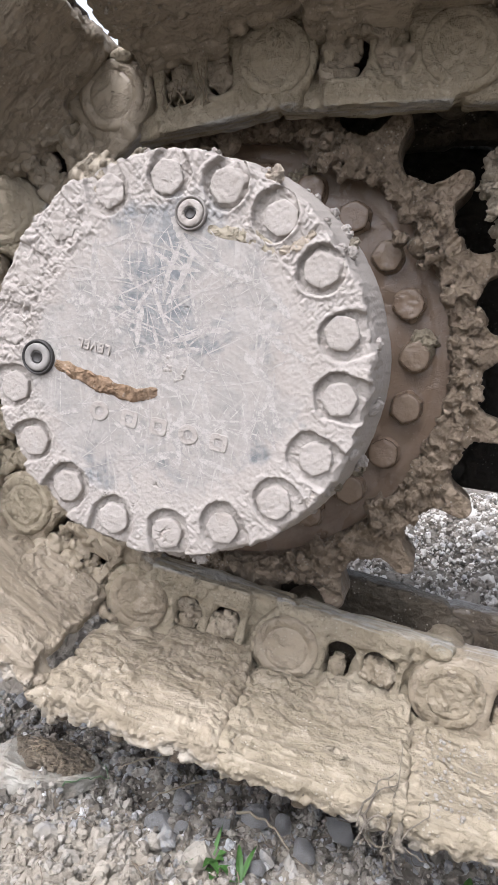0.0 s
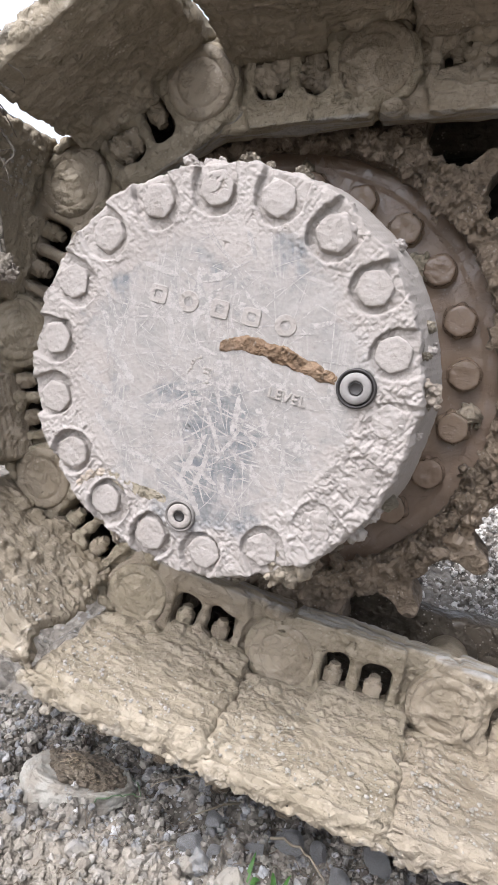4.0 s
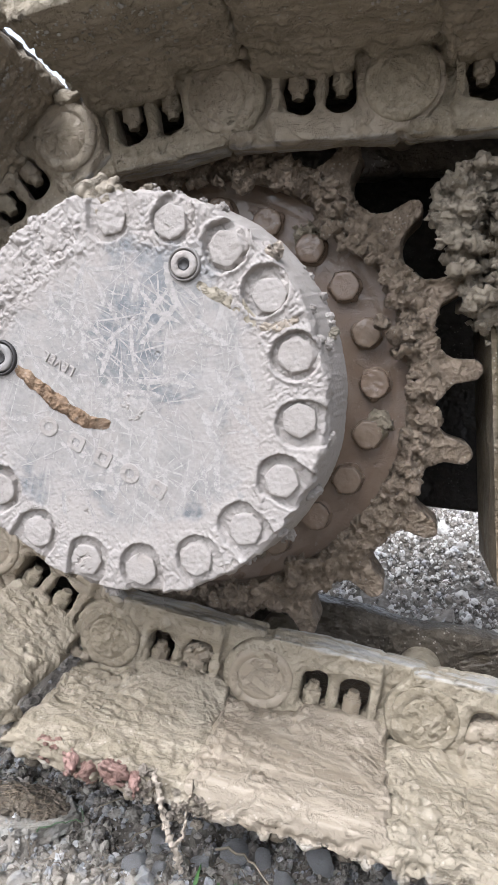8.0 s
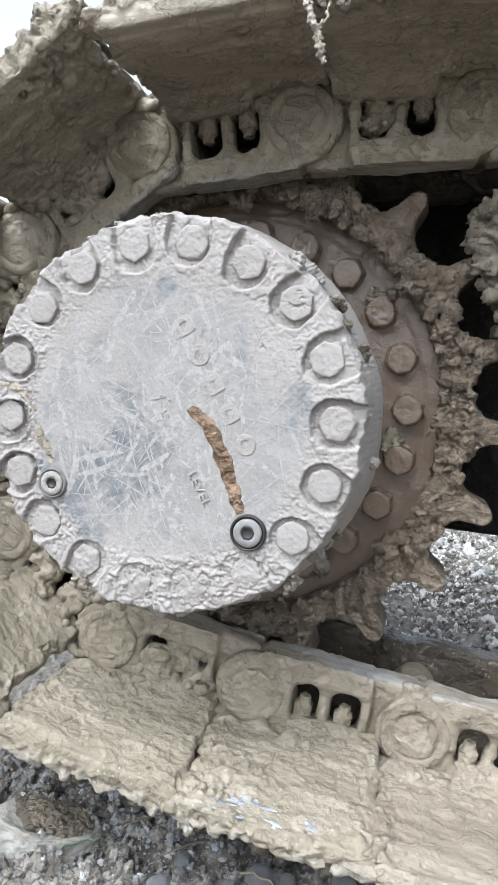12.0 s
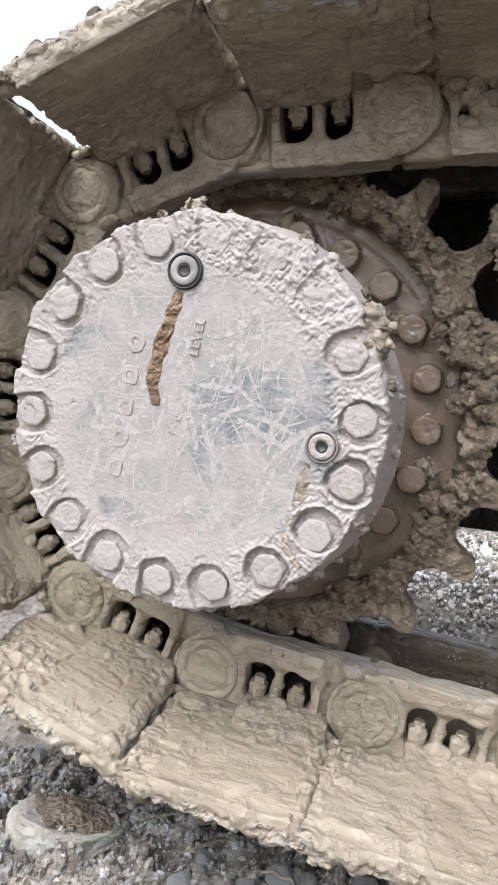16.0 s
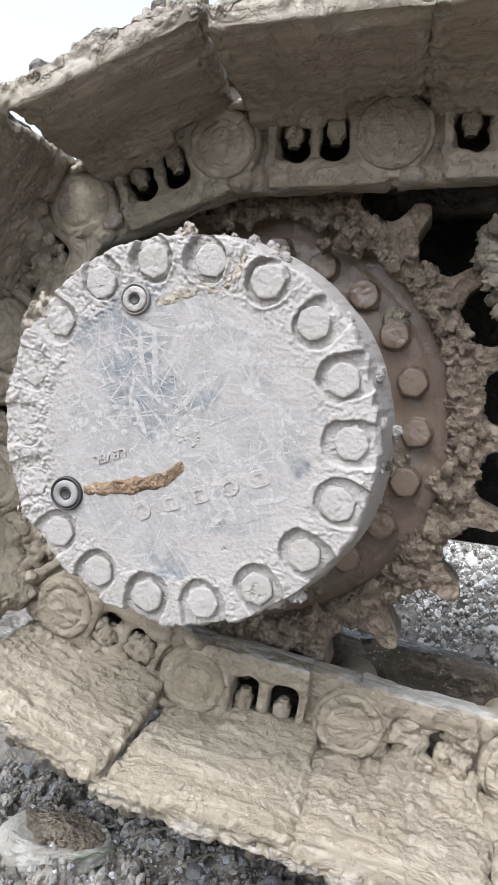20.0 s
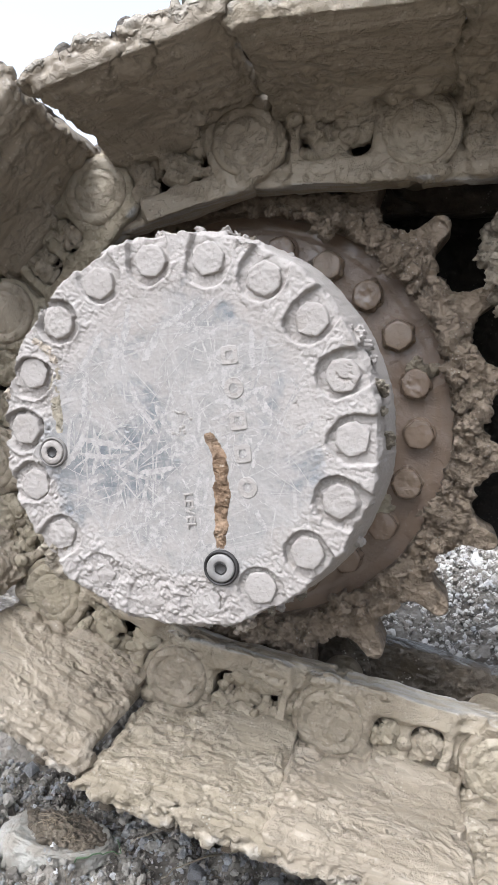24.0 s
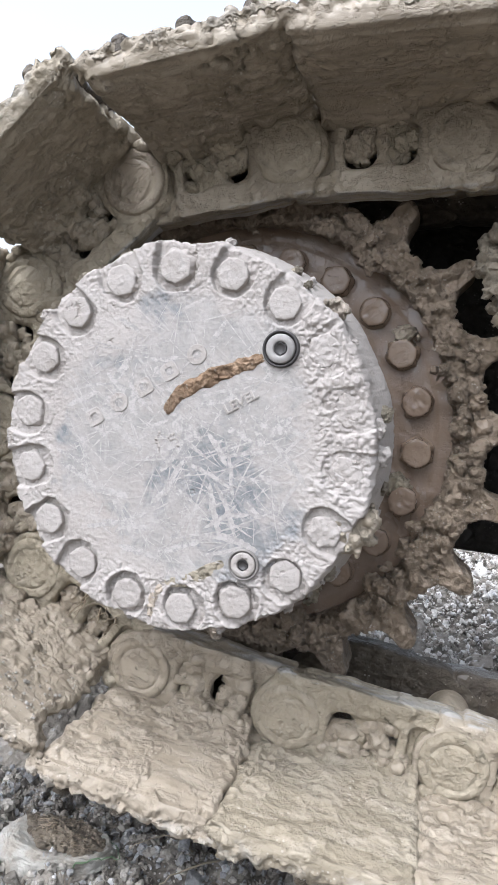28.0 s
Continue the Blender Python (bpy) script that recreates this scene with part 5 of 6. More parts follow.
part("top_plate", slab(0.42, 3.20, -0.02, 0.128, 0.24, 0.27), FRAME_SHADE, frame_thing)
# plate added to close off light and sky behind the upper run
part("inner_plate", slab(0.0, 3.30, 0.30, 0.33, -0.10, 0.62), FRAME_SHADE, frame_thing)


def clod_body():
    rng = random.Random(12)
    bm = bmesh.new()
    for i in range(620):
        x = 0.266 + 0.18 * rng.random() ** 0.9
        low = max(0.218 - 2.4 * (x - 0.266), 0.10)
        z = rng.uniform(low, 0.250 + 0.022 * smooth(0.265, 0.31, x))
        ball(bm, x, rng.uniform(-0.068, -0.034) if x < 0.31 else rng.uniform(-0.068, 0.02), z, 0.0035 + 0.0105 * rng.random() ** 1.6, (1.2, 0.9, rng.uniform(0.5, 0.9)))
    for i in range(6):
        ball(bm, 0.312 + 0.005 * i + 0.004 * rng.random(), -0.048, 0.135 - 0.011 * i, 0.014 - 0.0020 * i)
    me = fused(bm, 0.0024, "mud_clod")
    P, N = coords(me)
    set_coords(me, P + N * (0.004 * crumbs(P, 45, 3, 51) + 0.0030 * crumbs(P, 120, 2, 52) + 0.002 * fbm(P, 60, 3, 53) - 0.006 * smooth(0.08, 0.0, np.abs(vnoise(P * 30, 54))))[:, None])
    return me


part("mud_clod", clod_body(), MUD_CLOD, frame_thing, "rough hanging clod of drying mud")

# the far wheel that the track runs round
idler = lathe([(0.05, 0.08), (0.33, 0.075), (0.335, 0.045), (0.352, 0.04), (0.352, -0.02), (0.335, -0.025), (0.33, -0.055), (0.05, -0.06), (0, -0.06)], 72, "idler_wheel")
idler = part("idler_wheel", idler, MUD_LINK, None, at=Matrix.Translation((IDLER_X, 0, 0)))
tagged(idler, "muddy steel front wheel carrying the track", "idler wheel")


# ---- stones, grass and litter ----
def stone_mat(name, c1, c2):
    n = Nodes(name)
    tint = n.mix(n.random, c1, c2)
    col = n.mix(n.ramp(n.noise(30, 5, 0.6), 0.4, 0.7), tint, tuple(c * 1.3 for c in c2))
    col = n.mix(n.ramp(n.noise(34, 6, 0.7), 0.46, 0.60, 0, 0.75), col, (0.22, 0.192, 0.156))
    return n.done(col, 0.75, n.bump(n.noise(90, 6, 0.7), 1.0, 0.006), spec=0.3)


STONE = stone_mat("grey_stone", (0.235, 0.240, 0.248), (0.36, 0.360, 0.360))


def gravel_mat(name, gain):
    n = Nodes(name)
    geo = n.add("ShaderNodeNewGeometry")
    r = geo.outputs["Random Per Island"]
    col = n.mix(n.ramp(r, 0.0, 0.55), (0.098, 0.086, 0.071), (0.325, 0.298, 0.256))
    col = n.mix(n.ramp(r, 0.58, 0.62), col, (0.215, 0.215, 0.213))
    col = n.mix(n.ramp(r, 0.82, 0.86), col, (0.315, 0.317, 0.320))
    col = n.mix(n.ramp(r, 0.95, 0.97), col, (0.47, 0.46, 0.45))
    col = n.mix(n.ramp(n.noise(90, 6, 0.7), 0.48, 0.62, 0, 0.7), col, (0.29, 0.27, 0.24))
    col = n.mix(n.ramp(n.noise(55, 5, 0.7), 0.46, 0.34, 0, 0.7), col, (0.06, 0.051, 0.04))
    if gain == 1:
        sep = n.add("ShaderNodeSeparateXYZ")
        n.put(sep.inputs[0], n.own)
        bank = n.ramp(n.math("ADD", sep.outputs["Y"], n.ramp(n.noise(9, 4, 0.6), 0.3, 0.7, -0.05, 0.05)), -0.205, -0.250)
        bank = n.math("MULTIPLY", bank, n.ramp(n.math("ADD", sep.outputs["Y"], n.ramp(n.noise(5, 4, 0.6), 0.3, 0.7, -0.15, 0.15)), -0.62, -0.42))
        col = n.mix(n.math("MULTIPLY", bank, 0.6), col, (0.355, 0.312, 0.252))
    if gain > 1:
        col = n.mix(n.ramp(r, 0.35, 0.75), (0.27, 0.240, 0.204), (0.66, 0.630, 0.585))
        col = n.mix(n.ramp(n.noise(16, 5, 0.68), 0.55, 0.66), col, (0.62, 0.61, 0.605))
        col = n.mix(n.ramp(n.noise(48, 5, 0.7), 0.53, 0.62, 0, 0.8), col, (0.100, 0.085, 0.066))
    return n.done(col, 0.9, n.bump(n.noise(150, 6, 0.75), 1.0, 0.005), spec=0.25)


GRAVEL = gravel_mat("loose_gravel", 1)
RUBBLE = gravel_mat("pale_rubble", 2)
unit_bm = bmesh.new()
bmesh.ops.create_icosphere(unit_bm, subdivisions=1, radius=1)
UNIT_V = np.array([v.co[:] for v in unit_bm.verts])
UNIT_F = np.array([[v.index for v in f.verts] for f in unit_bm.faces])
bmesh.ops.subdivide_edges(unit_bm, edges=unit_bm.edges[:], cuts=1, use_grid_fill=True)
bmesh.ops.triangulate(unit_bm, faces=unit_bm.faces[:])
ROUND_V = np.array([v.co.normalized()[:] for v in unit_bm.verts])
ROUND_F = np.array([[v.index for v in f.verts] for f in unit_bm.faces])
unit_bm.free()


def scatter(name, boxes, seed, label, material):
    rng = np.random.default_rng(seed)
    VV, FF, off = [], [], 0
    for x0, x1, y0, y1, count, small, large in boxes:
        x, y = rng.uniform(x0, x1, count), rng.uniform(y0, y1, count)
        s = small * (large / small) ** (rng.random(count) ** 2.2)
        z = ground_height(x, y)
        for i in range(count):
            uv, uf = (ROUND_V, ROUND_F) if s[i] > 0.0026 else (UNIT_V, UNIT_F)
            seat = rng.uniform(0, 90, 3)
            q = uv * (1 + 0.5 * vnoise(uv * 1.5 + seat, 3) + 0.4 * vnoise(uv * 3.1 + seat, 4))[:, None]
            M = np.array(Euler(rng.uniform(0, 6.28, 3)).to_matrix())
            q = (q * rng.uniform(0.65, 1.25, 3)) @ M.T * s[i]
            VV.append(q + (x[i], y[i], z[i] + 0.25 * s[i]))
            FF.append(uf + off)
            off += len(uv)
    V, F = np.concatenate(VV), np.concatenate(FF)
    me = bpy.data.meshes.new(name)
    me.from_pydata(V.tolist(), [], F.tolist())
    ob = part(name, shade_smooth(me, False), material)
    tagged(ob, label, "gravel", kind="stuff")


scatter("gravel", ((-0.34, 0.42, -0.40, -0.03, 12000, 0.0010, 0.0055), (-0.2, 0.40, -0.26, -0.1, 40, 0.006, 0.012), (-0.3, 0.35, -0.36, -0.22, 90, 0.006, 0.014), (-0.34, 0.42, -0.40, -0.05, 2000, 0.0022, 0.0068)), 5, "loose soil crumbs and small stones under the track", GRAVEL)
scatter("rubble", ((0.1, 0.75, 0.45, 1.35, 14000, 0.0018, 0.0078), (0.15, 0.75, 0.45, 1.3, 70, 0.010, 0.022),), 6, "pale crumbly rubble beyond the track", RUBBLE)


def stone_body(seed, squash):
    bm = bmesh.new()
    bmesh.ops.create_icosphere(bm, subdivisions=4, radius=1)
    me = made(bm, "stone")
    P, N = coords(me)
    Q = P + seed * 9.1
    d = 0.26 * vnoise(Q * 1.1, seed) + 0.16 * vnoise(Q * 2.6, seed + 1) + 0.05 * fbm(Q, 6, 4, seed + 2)
    P = P * (1 + d)[:, None]
    for i in range(17):
        n = np.array(Vector((math.sin(seed + i * 2.1), math.cos(seed * 1.7 + i), math.sin(i * 1.3 + seed * 0.6))).normalized())
        over = np.maximum(P @ n - (0.64 + 0.012 * i), 0)
        P = P - 0.95 * over[:, None] * n
    P = P + P * (0.035 * fbm(Q, 9, 4, seed + 7, 0.6))[:, None]
    set_coords(me, P * np.array(squash))
    return shade_smooth(me)


STONES = [stone_body(s, q) for s, q in ((1, (1, 0.8, 0.75)), (2, (1, 0.7, 0.9)), (3, (0.8, 1, 0.7)), (4, (1, 0.9, 0.6)))]
for i, (x, y, r, turn) in enumerate(((0.020, -0.208, 0.017, 0.3), (0.046, -0.203, 0.013, 1.5), (0.030, -0.158, 0.014, 0.9), (0.034, -0.175, 0.009, 2.2),
                                     (0.120, -0.160, 0.020, 0.4), (0.150, -0.150, 0.016, 2.0), (0.215, -0.150, 0.021, 2.6), (0.180, -0.190, 0.017, 1.1),
                                     (0.135, -0.215, 0.013, 0.2), (0.265, -0.115, 0.02, 1.8), (-0.240, -0.06, 0.012, 0.6), (0.085, -0.175, 0.014, 2.9),
                                     (0.30, -0.14, 0.018, 0.7), (0.005, -0.125, 0.012, 1.9))):
    z = float(ground_height(np.array([x]), np.array([y]))[0])
    ob = part("stone", STONES[i % 4], STONE, None, at=Matrix.Translation((x, y, z + 0.35 * r)) @ Euler((0.4 * turn, 0.3 * turn, turn)).to_matrix().to_4x4() @ Matrix.Diagonal((r, r, r, 1)))
    tagged(ob, "rounded blue-grey stone half sunk in the soil", "stone", "stones under the track")


# the broad flat stone with earth on it
def flat_stone():
    thing = new("flat_stone")
    tagged(thing, "flat grey stone with a cover of brown fibrous earth", "stone")
    x, y = -0.137, -0.169
    z = float(ground_height(np.array([x]), np.array([y]))[0])
    thing.matrix_basis = Matrix.Translation((x, y, z + 0.003)) @ Matrix.Rotation(radians(14), 4, "Z")

    def top(px, py):
        return 0.0150 - 0.0095 * px / 0.066 - 0.004 * py / 0.044

    bm = bmesh.new()
    bmesh.ops.create_icosphere(bm, subdivisions=6, radius=1)
    me = made(bm, "slab")
    P, N = coords(me)
    Q = P.copy()
    c = np.hypot(P[:, 0], P[:, 1])
    flat = c ** 0.35 / np.maximum(c, 1e-6)
    px, py = P[:, 0] * flat * 0.066, P[:, 1] * flat * 0.044 * (1 - 0.22 * P[:, 0])
    up = np.sign(P[:, 2]) * np.abs(P[:, 2]) ** 0.5
    P = np.stack([px, py, np.where(up > 0, up * top(px, py), up * 0.012)], 1)
    P = P + N * (0.0045 * fbm(Q, 1.5, 4, 61) + 0.0009 * crumbs(Q, 9, 3, 62))[:, None]
    set_coords(me, P)
    part("slab", shade_smooth(me), stone_mat("pale_stone", (0.190, 0.178, 0.152), (0.275, 0.260, 0.228)), thing)
    rng = random.Random(3)
    bm = bmesh.new()
    spots = []
    while len(spots) < 760:
        px, py = rng.gauss(0.010, 0.022), rng.gauss(0.006, 0.015)
        if (px / 0.060) ** 2 + (py / 0.040) ** 2 < 0.80 and px > -0.034 - 0.5 * py and py > -0.026:
            spots.append((px, py))
    for px, py in spots:
        lift = 0.0085 * math.exp(-((px + 0.004) / 0.026) ** 2 - ((py - 0.006) / 0.018) ** 2)
        r = 0.0010 + 0.0030 * rng.random() ** 2
        ball(bm, px, py, top(px, py) + lift * rng.uniform(0.5, 1.0) + 0.0006, r, (1.3, 1.2, 0.9))
        ball(bm, px, py, top(px, py) + 0.3 * lift, 0.0036, (1.2, 1.2, 0.9))
    me = fused(bm, 0.0012, "earth_cover")
    P, N = coords(me)
    set_coords(me, P + N * (0.0012 * crumbs(P, 150, 3, 63) + 0.0008 * crumbs(P, 380, 2, 64))[:, None])
    cap = part("earth_cover", shade_smooth(me), mud("brown_earth", (0.078, 0.060, 0.042), (0.132, 0.105, 0.076), (0.215, 0.180, 0.136), wet=(0.75, 0.95), grit=0.25, streak=0.1, crumb=1.0, grey=(0.16, 0.14, 0.112)), thing, "brown fibrous earth")
    # root hairs that lie over the earth and trail off its edges
    bm = bmesh.new()
    for i in range(70):
        px, py = rng.choice(spots)
        b = rng.gauss(3.6, 0.6) if i % 2 else rng.uniform(0, 6.28)
        pts = []
        for j in range(6):
            qx, qy = px + 0.0036 * j * math.cos(b), py + 0.0036 * j * math.sin(b)
            lift = 0.0085 * math.exp(-((qx + 0.004) / 0.026) ** 2 - ((qy - 0.006) / 0.018) ** 2)
            pts.append(Vector((qx, qy, top(qx, qy) + lift + 0.0030 + rng.uniform(-0.0006, 0.0008))))
            b += rng.gauss(0, 0.25)
        strand(bm, pts, 0.00040, 0.0002, 4)
    part("root_mat", shade_smooth(made(bm, "root_mat")), leaf_mat("matted_root", (0.15, 0.118, 0.082)), cap, "fine root hairs matted over the earth")


def leaf_mat(name, c):
    n = Nodes(name)
    col = n.mix(n.ramp(n.noise(30, 4), 0.35, 0.7), c, tuple(v * 1.6 for v in c))
    return n.done(col, 0.5, n.bump(n.noise(90, 4, stretch=(1, 1, 0.2)), 0.4, 0.001), spec=0.4)


GRASS = leaf_mat("grass_green", (0.055, 0.13, 0.03))
STEM = leaf_mat("dull_green_stem", (0.050, 0.082, 0.038))
STRAW = leaf_mat("dry_straw", (0.15, 0.125, 0.09))


def blade(bm, base, way, length, width, droop):
    side = way.cross(Vector((0, 0, 1))).normalized()
    rows = []
    for i in range(7):
        f = i / 6
        p = base + way * length * f + Vector((0, 0, length * (0.9 * f - droop * f * f)))
        w = width * (1 - f) ** 0.6 * (0.55 + 1.3 * f * (1 - f) * 2)
        rows.append([bm.verts.new(p - side * w), bm.verts.new(p + Vector((0, 0, -0.25 * w))), bm.verts.new(p + side * w)])
    for a, b in zip(rows, rows[1:]):
        for i in (0, 1):
            bm.faces.new((a[i], a[i + 1], b[i + 1], b[i]))
    bmesh.ops.solidify(bm, geom=bm.faces[:], thickness=0.0004)


def tuft(x, y, blades, seed, label):
    rng = random.Random(seed)
    z = float(ground_height(np.array([x]), np.array([y]))[0])
    thing = new("grass_tuft")
    tagged(thing, label, "grass", "grass tufts by the track")
    thing.matrix_basis = Matrix.Translation((x, y, z))
    for i in range(blades):
        bm = bmesh.new()
        a = rng.uniform(0, 6.28)
        blade(bm, Vector((rng.uniform(-0.004, 0.004), rng.uniform(-0.004, 0.004), -0.002)), Vector((math.cos(a), math.sin(a), 0)) * rng.uniform(0.4, 1), rng.uniform(0.022, 0.045), rng.uniform(0.0025, 0.006), rng.uniform(0.3, 0.9))
        part("blade", bm, GRASS, thing)


tuft(0.088, -0.222, 7, 3, "small green grass tuft in the soil")
tuft(0.120, -0.240, 6, 4, "low green leaves in the soil")
tuft(0.100, -0.236, 4, 9, "low green leaves in the soil")
tuft(0.355, -0.165, 5, 5, "small green grass tuft in the soil")


def strand(bm, pts, r0, r1, seg=6):
    """A tapered stalk through the points."""
    rings = []
    n = len(pts)
    for i, p in enumerate(pts):
        d = (pts[min(i + 1, n - 1)] - pts[max(i - 1, 0)]).normalized()
        s = d.cross(Vector((0.3, 0.9, 0.2))).normalized()
        u = d.cross(s)
        r = r0 + (r1 - r0) * i / (n - 1)
        rings.append([bm.verts.new(p + (s * math.cos(a) + u * math.sin(a)) * r) for a in [2 * math.pi * k / seg for k in range(seg)]])
    for a, b in zip(rings, rings[1:]):
        for k in range(seg):
            bm.faces.new((a[k], a[(k + 1) % seg], b[(k + 1) % seg], b[k]))
    bm.faces.new(rings[0][::-1])
    bm.faces.new(rings[-1])


def stalk(name, start, end, sag, r, seed, material, label, category):
    rng = random.Random(seed)
    a, b = Vector(start), Vector(end)
    pts = []
    for i in range(11):
        f = i / 10
        p = a.lerp(b, f) + Vector((rng.uniform(-1, 1), rng.uniform(-1, 1), rng.uniform(-1, 1))) * 0.0018
        p.z += sag * 4 * f * (1 - f)
        pts.append(p)
    for p in pts:
        p.z = max(p.z, float(ground_height(np.array([p.x]), np.array([p.y]))[0]) + r * 0.8)
    bm = bmesh.new()
    strand(bm, pts, r, r * 0.5)
    ob = part(name, shade_smooth(made(bm, name)), material)
    tagged(ob, label, category)


stalk("green_stem", (-0.088, -0.124, -0.52), (-0.057, -0.167, -0.5), 0.006, 0.0010, 1, STEM, "bent green stem lying beside the flat stone", "plant stem")
stalk("green_stem", (-0.102, -0.201, -0.5), (-0.056, -0.167, -0.5), 0.004, 0.0010, 2, STEM, "bent green stem lying beside the flat stone", "plant stem")
stalk("dry_stalk", (0.015, -0.10, -0.5), (-0.055, -0.15, -0.5), 0.008, 0.0013, 3, STRAW, "thin dry stalk on the soil", "dry stalk")
stalk("dry_stalk", (0.10, -0.165, -0.5), (0.165, -0.20, -0.5), 0.012, 0.0018, 4, STRAW, "thin dry stalk on the soil", "dry stalk")
stalk("dry_stalk", (0.05, -0.13, -0.5), (0.00, -0.19, -0.5), 0.006, 0.0015, 6, STRAW, "thin dry stalk on the soil", "dry stalk")


def fibres():
    """Hair roots and bits of straw strewn over the soil."""
    rng = random.Random(64)
    bm = bmesh.new()
    for i in range(330):
        x, y, a = rng.uniform(-0.30, 0.40), rng.uniform(-0.34, -0.06), rng.uniform(0, 6.28)
        long = rng.uniform(0.010, 0.045)
        pts = []
        for j in range(6):
            a += rng.gauss(0, 0.35)
            x, y = x + long / 5 * math.cos(a), y + long / 5 * math.sin(a)
            pts.append([x, y])
        z = ground_height(np.array([p[0] for p in pts]), np.array([p[1] for p in pts]))
        strand(bm, [Vector((p[0], p[1], float(h) + rng.uniform(0.001, 0.005))) for p, h in zip(pts, z)], rng.uniform(0.0004, 0.0009), 0.0003, 4)
    ob = part("dry_fibres", made(bm, "dry_fibres"), FIBRE)
    tagged(ob, "thin dry root fibres strewn over the soil", "fibres", kind="stuff")


FIBRE = leaf_mat("root_fibre", (0.10, 0.078, 0.055))
fibres()
flat_stone()


# ---- the tangle of roots caught on a shoe ----
def root_tangle():
    thing = new("root_tangle")
    tagged(thing, "grey tangle of dry roots hanging from the track", "roots")
    rng = random.Random(21)
    mat = mud("dry_root", (0.098, 0.081, 0.063), (0.15, 0.127, 0.101), (0.22, 0.192, 0.156), wet=(0.8, 0.95), grit=0.2, streak=0.3, crumb=0.5)

    def root(start, long, r, wander, lean):
        p = Vector(start)
        d = Vector((lean, rng.uniform(-0.2, 0.2), -1))
        pts = [p.copy()]
        for i in range(14):
            d += Vector((rng.gauss(0, wander), rng.gauss(0, wander), rng.gauss(0, wander * 0.5) - 0.08))
            d.normalize()
            p = p + d * long / 14
            pts.append(p.copy())
        bm = bmesh.new()
        strand(bm, pts, r, r * 0.45)
        part("root", shade_smooth(made(bm, "root")), mat, thing)
        return pts

    # a ragged beard of thin roots, a few of them forked
    for i in range(46):
        pts = root((rng.uniform(-0.030, 0.010), rng.uniform(-0.016, 0.012), rng.uniform(-0.05, 0.03)), rng.uniform(0.06, 0.125), rng.uniform(0.0006, 0.0017), 0.36, rng.uniform(-0.15, 0.12))
        if i % 3 == 0:
            root(pts[7], rng.uniform(0.02, 0.05), 0.0007, 0.45, rng.uniform(-0.8, 0.8))
    # the long twisted stem
    for dx, r in ((0.0, 0.0030), (0.003, 0.0022), (-0.003, 0.0018), (0.001, 0.0014)):
        pts = []
        for j in range(17):
            f = j / 16
            pts.append(Vector((0.008 + 0.034 * f**1.6 + dx * math.cos(9 * f + dx * 900) + rng.gauss(0, 0.0009), 0.003 * math.sin(9 * f + dx * 900), 0.03 - 0.215 * f)))
        bm = bmesh.new()
        strand(bm, pts, r, r * 0.75)
        part("root", shade_smooth(made(bm, "root")), mat, thing)
    for x, z, r in ((-0.014, -0.060, 0.013), (-0.024, -0.082, 0.011), (0.000, -0.070, 0.009), (0.043, -0.183, 0.011), (0.036, -0.188, 0.010), (0.050, -0.189, 0.009)):
        part("root_clod", clump_body(int(1000 * r) + int(-1000 * z), r), mat, thing, "knot of earth among the roots", at=Matrix.Translation((x, 0, z)))
    return thing


roots = root_tangle()


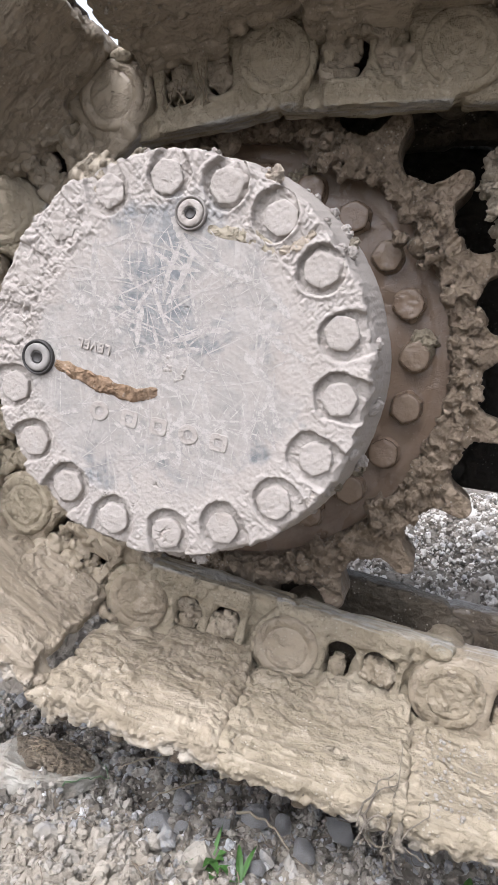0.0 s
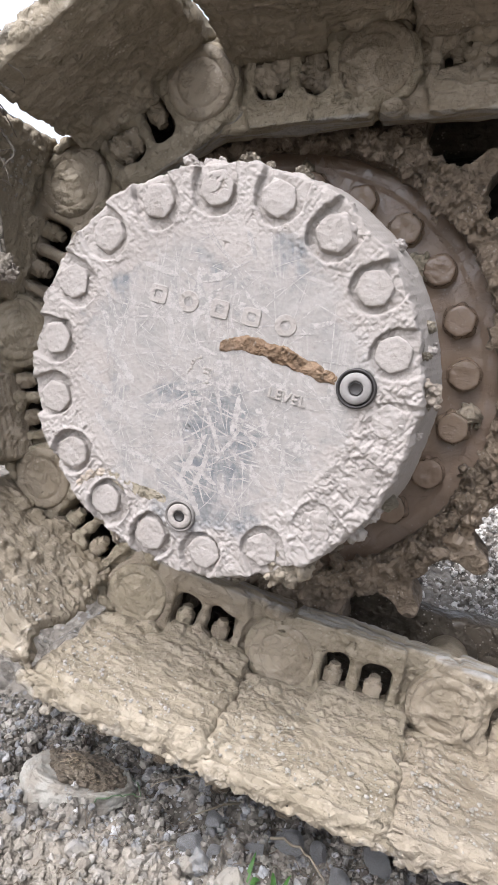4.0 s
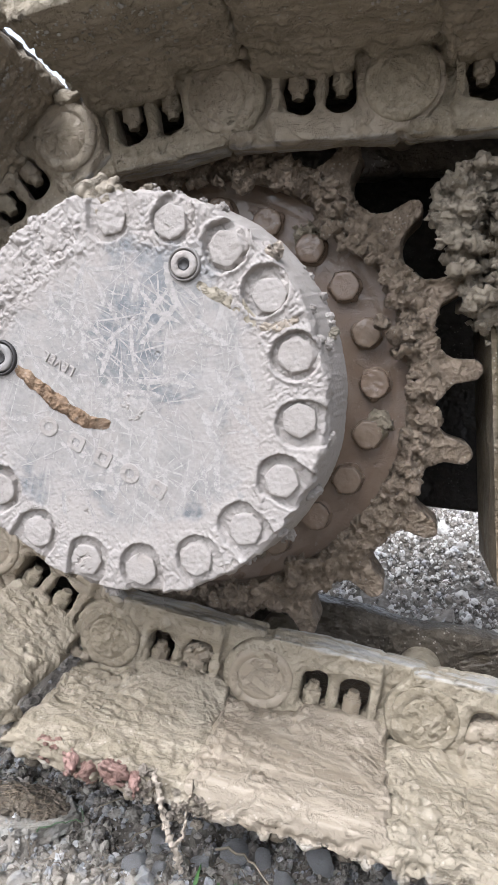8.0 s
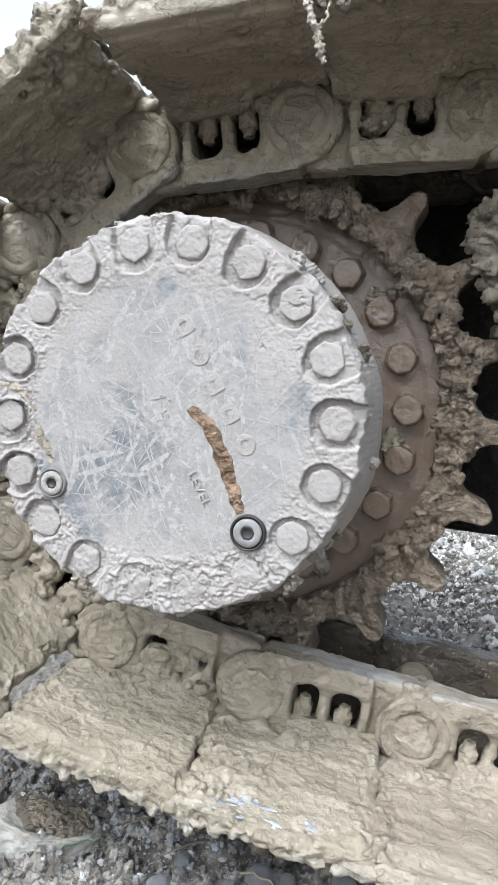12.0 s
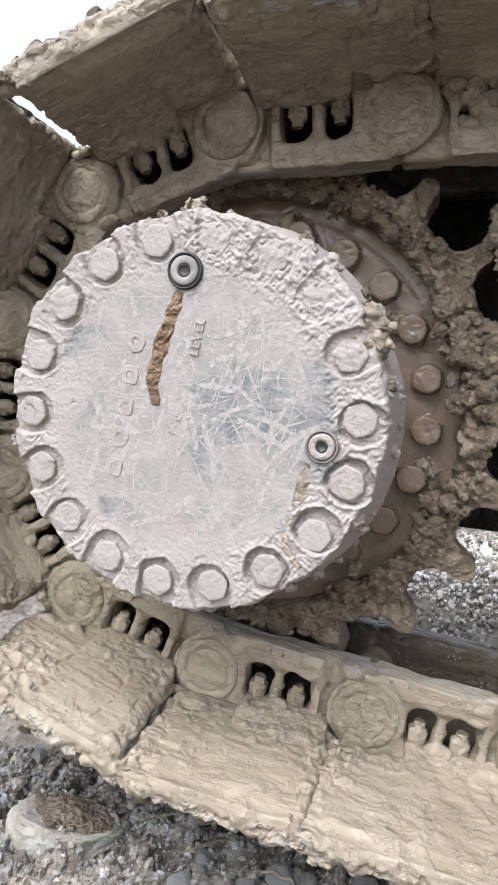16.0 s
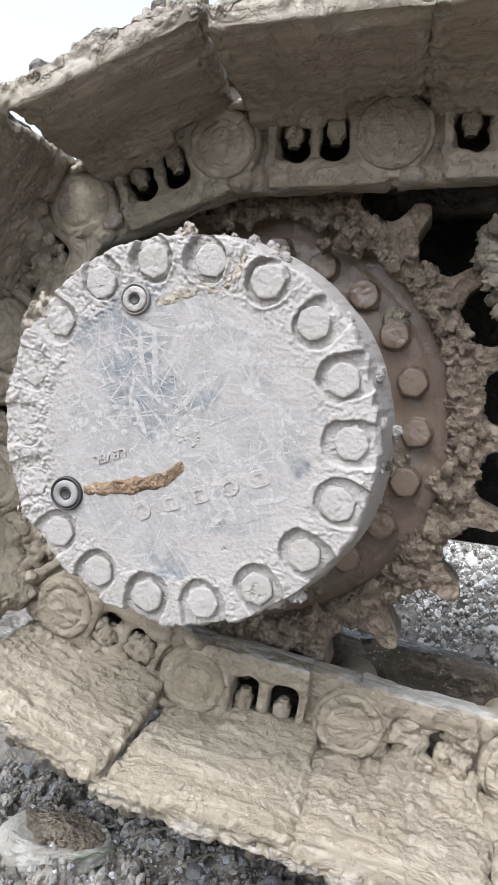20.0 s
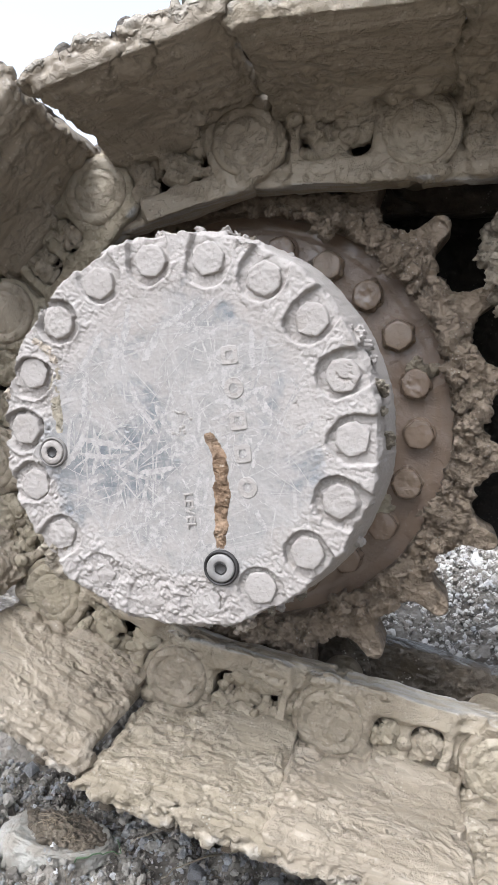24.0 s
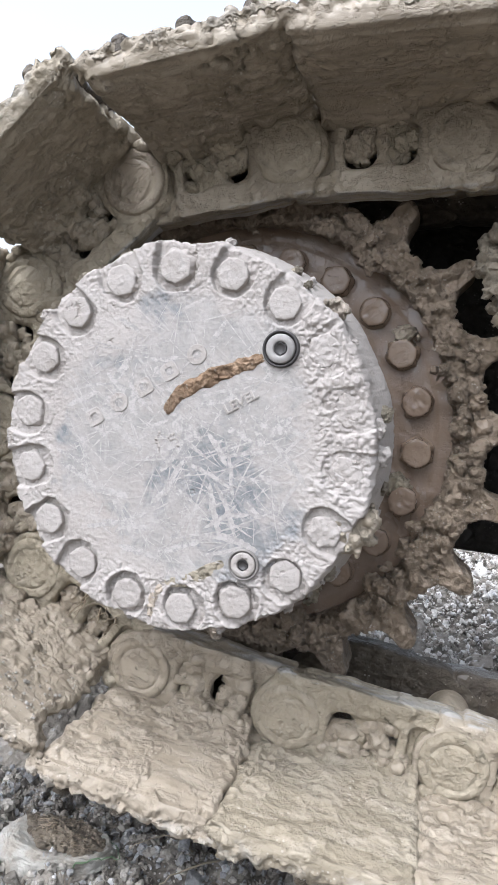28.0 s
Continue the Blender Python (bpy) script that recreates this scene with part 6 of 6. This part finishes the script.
def forked_strip():
    """A pale forked strip with tufts, added to stand for sky seen between shoes."""
    thing = new("forked_strip")
    tagged(thing, "pale forked strip on the track, standing for sky in a shoe joint", "roots")
    rng = random.Random(58)

    def limb(points, r, crust):
        pts = [Vector(p) for p in points]
        line = []
        for a, b in zip(pts, pts[1:]):
            line += [a.lerp(b, i / 5) + Vector((rng.gauss(0, 0.0007), rng.gauss(0, 0.0007), 0)) for i in range(5)]
        line.append(pts[-1])
        bm = bmesh.new()
        for p in line:
            ball(bm, p.x, p.y, p.z, r)
        for a, b in zip(line, line[1:]):
            for m in range(4):
                p = a.lerp(b, m / 4)
                ball(bm, p.x, p.y, p.z, r * rng.uniform(0.8, 1.0))
                for c in range(crust):
                    ball(bm, p.x + rng.gauss(0, 0.6 * r), p.y + rng.gauss(0, 0.6 * r), p.z + rng.gauss(0, 0.6 * r), r * rng.uniform(0.35, 0.7))
        me = fused(bm, 0.0011, "root")
        P, N = coords(me)
        set_coords(me, P + N * (0.0008 * crumbs(P, 260, 2, 99))[:, None])
        # limbs share the roots' part name but stand for sky
        part("root", me, MUD_DRY, thing)

    limb([(-0.022, 0.004, 0.020), (-0.013, 0, -0.010), (-0.005, -0.002, -0.032), (0.003, 0, -0.050), (0.012, 0, -0.074)], 0.0027, 2)
    limb([(0.003, 0, -0.050), (0.010, 0.002, -0.038), (0.013, 0.004, -0.014), (0.016, 0.006, 0.018)], 0.0017, 1)
    for i in range(26):
        x, z = (-0.048 + 0.030 * rng.random(), rng.uniform(-0.014, 0.022)) if i % 2 else (-0.004 + 0.034 * rng.random(), rng.uniform(-0.026, 0.016))
        part("mud_tuft", CLUMP_DRY[i % 2], MUD_DRY, thing, "ragged pale tuft beside the strip, part of the bright gap", at=Matrix.Translation((x, rng.uniform(0.002, 0.010), z)) @ Matrix.Rotation(1.3 * i, 4, "Y") @ Matrix.Scale(rng.uniform(0.12, 0.30), 4))
    return thing


CLUMP_DRY = [clump_body(s) for s in (11, 12)]
fork = forked_strip()


def root_bits():
    """Twigs and root ends caught in the mud of one link."""
    rng = random.Random(83)
    bm = bmesh.new()
    for i in range(9):
        a = Vector((rng.uniform(-0.034, 0.020), -0.090, rng.uniform(-0.044, -0.026)))
        b = a + Vector((rng.uniform(-0.014, 0.030), rng.uniform(-0.004, 0.004), rng.uniform(0.020, 0.050)))
        strand(bm, [a.lerp(b, f / 6) + Vector((rng.gauss(0, 0.001), 0, rng.gauss(0, 0.001))) for f in range(7)], rng.uniform(0.0007, 0.0016), 0.0006, 5)
    part("root_bits", shade_smooth(made(bm, "root_bits")), leaf_mat("muddy_twig", (0.13, 0.102, 0.068)), links[0], "thin muddy twigs caught in the link")


root_bits()


# ---- motion ----
ROOT_LINK = 44
FORK_LINK = 34
LEAN_X, LEAN_Z = 0.0128, -0.0258


def motions():
    times = [0.25 * i for i in range(113)]
    lean = Matrix.Rotation(LEAN_Z, 4, "Z") @ Matrix.Rotation(LEAN_X, 4, "X")
    walk(drive, [(t, lean @ pose(0, 0, 0, 0, turn_at(t), 0)) for t in times])
    for k, ob in enumerate(links):
        walk(ob, [(t, link_pose(k, t)) for t in times])
    rows = []
    for t in times:
        p = link_pose(ROOT_LINK, t) @ Vector((-0.048, -0.262, 0.055))
        drag = float(np.interp(t, (0, 0.75, 2.5, 18, 22, 28), (78, 78, 0, 0, 78, 78)))
        rows.append((t, pose(*p, drag, 0, 0)))
    walk(roots, rows)
    walk(fork, [(t, pose(*(link_pose(FORK_LINK, t) @ Vector((-0.054, -0.262, 0.052))), 0, 0, 0)) for t in times])


motions()
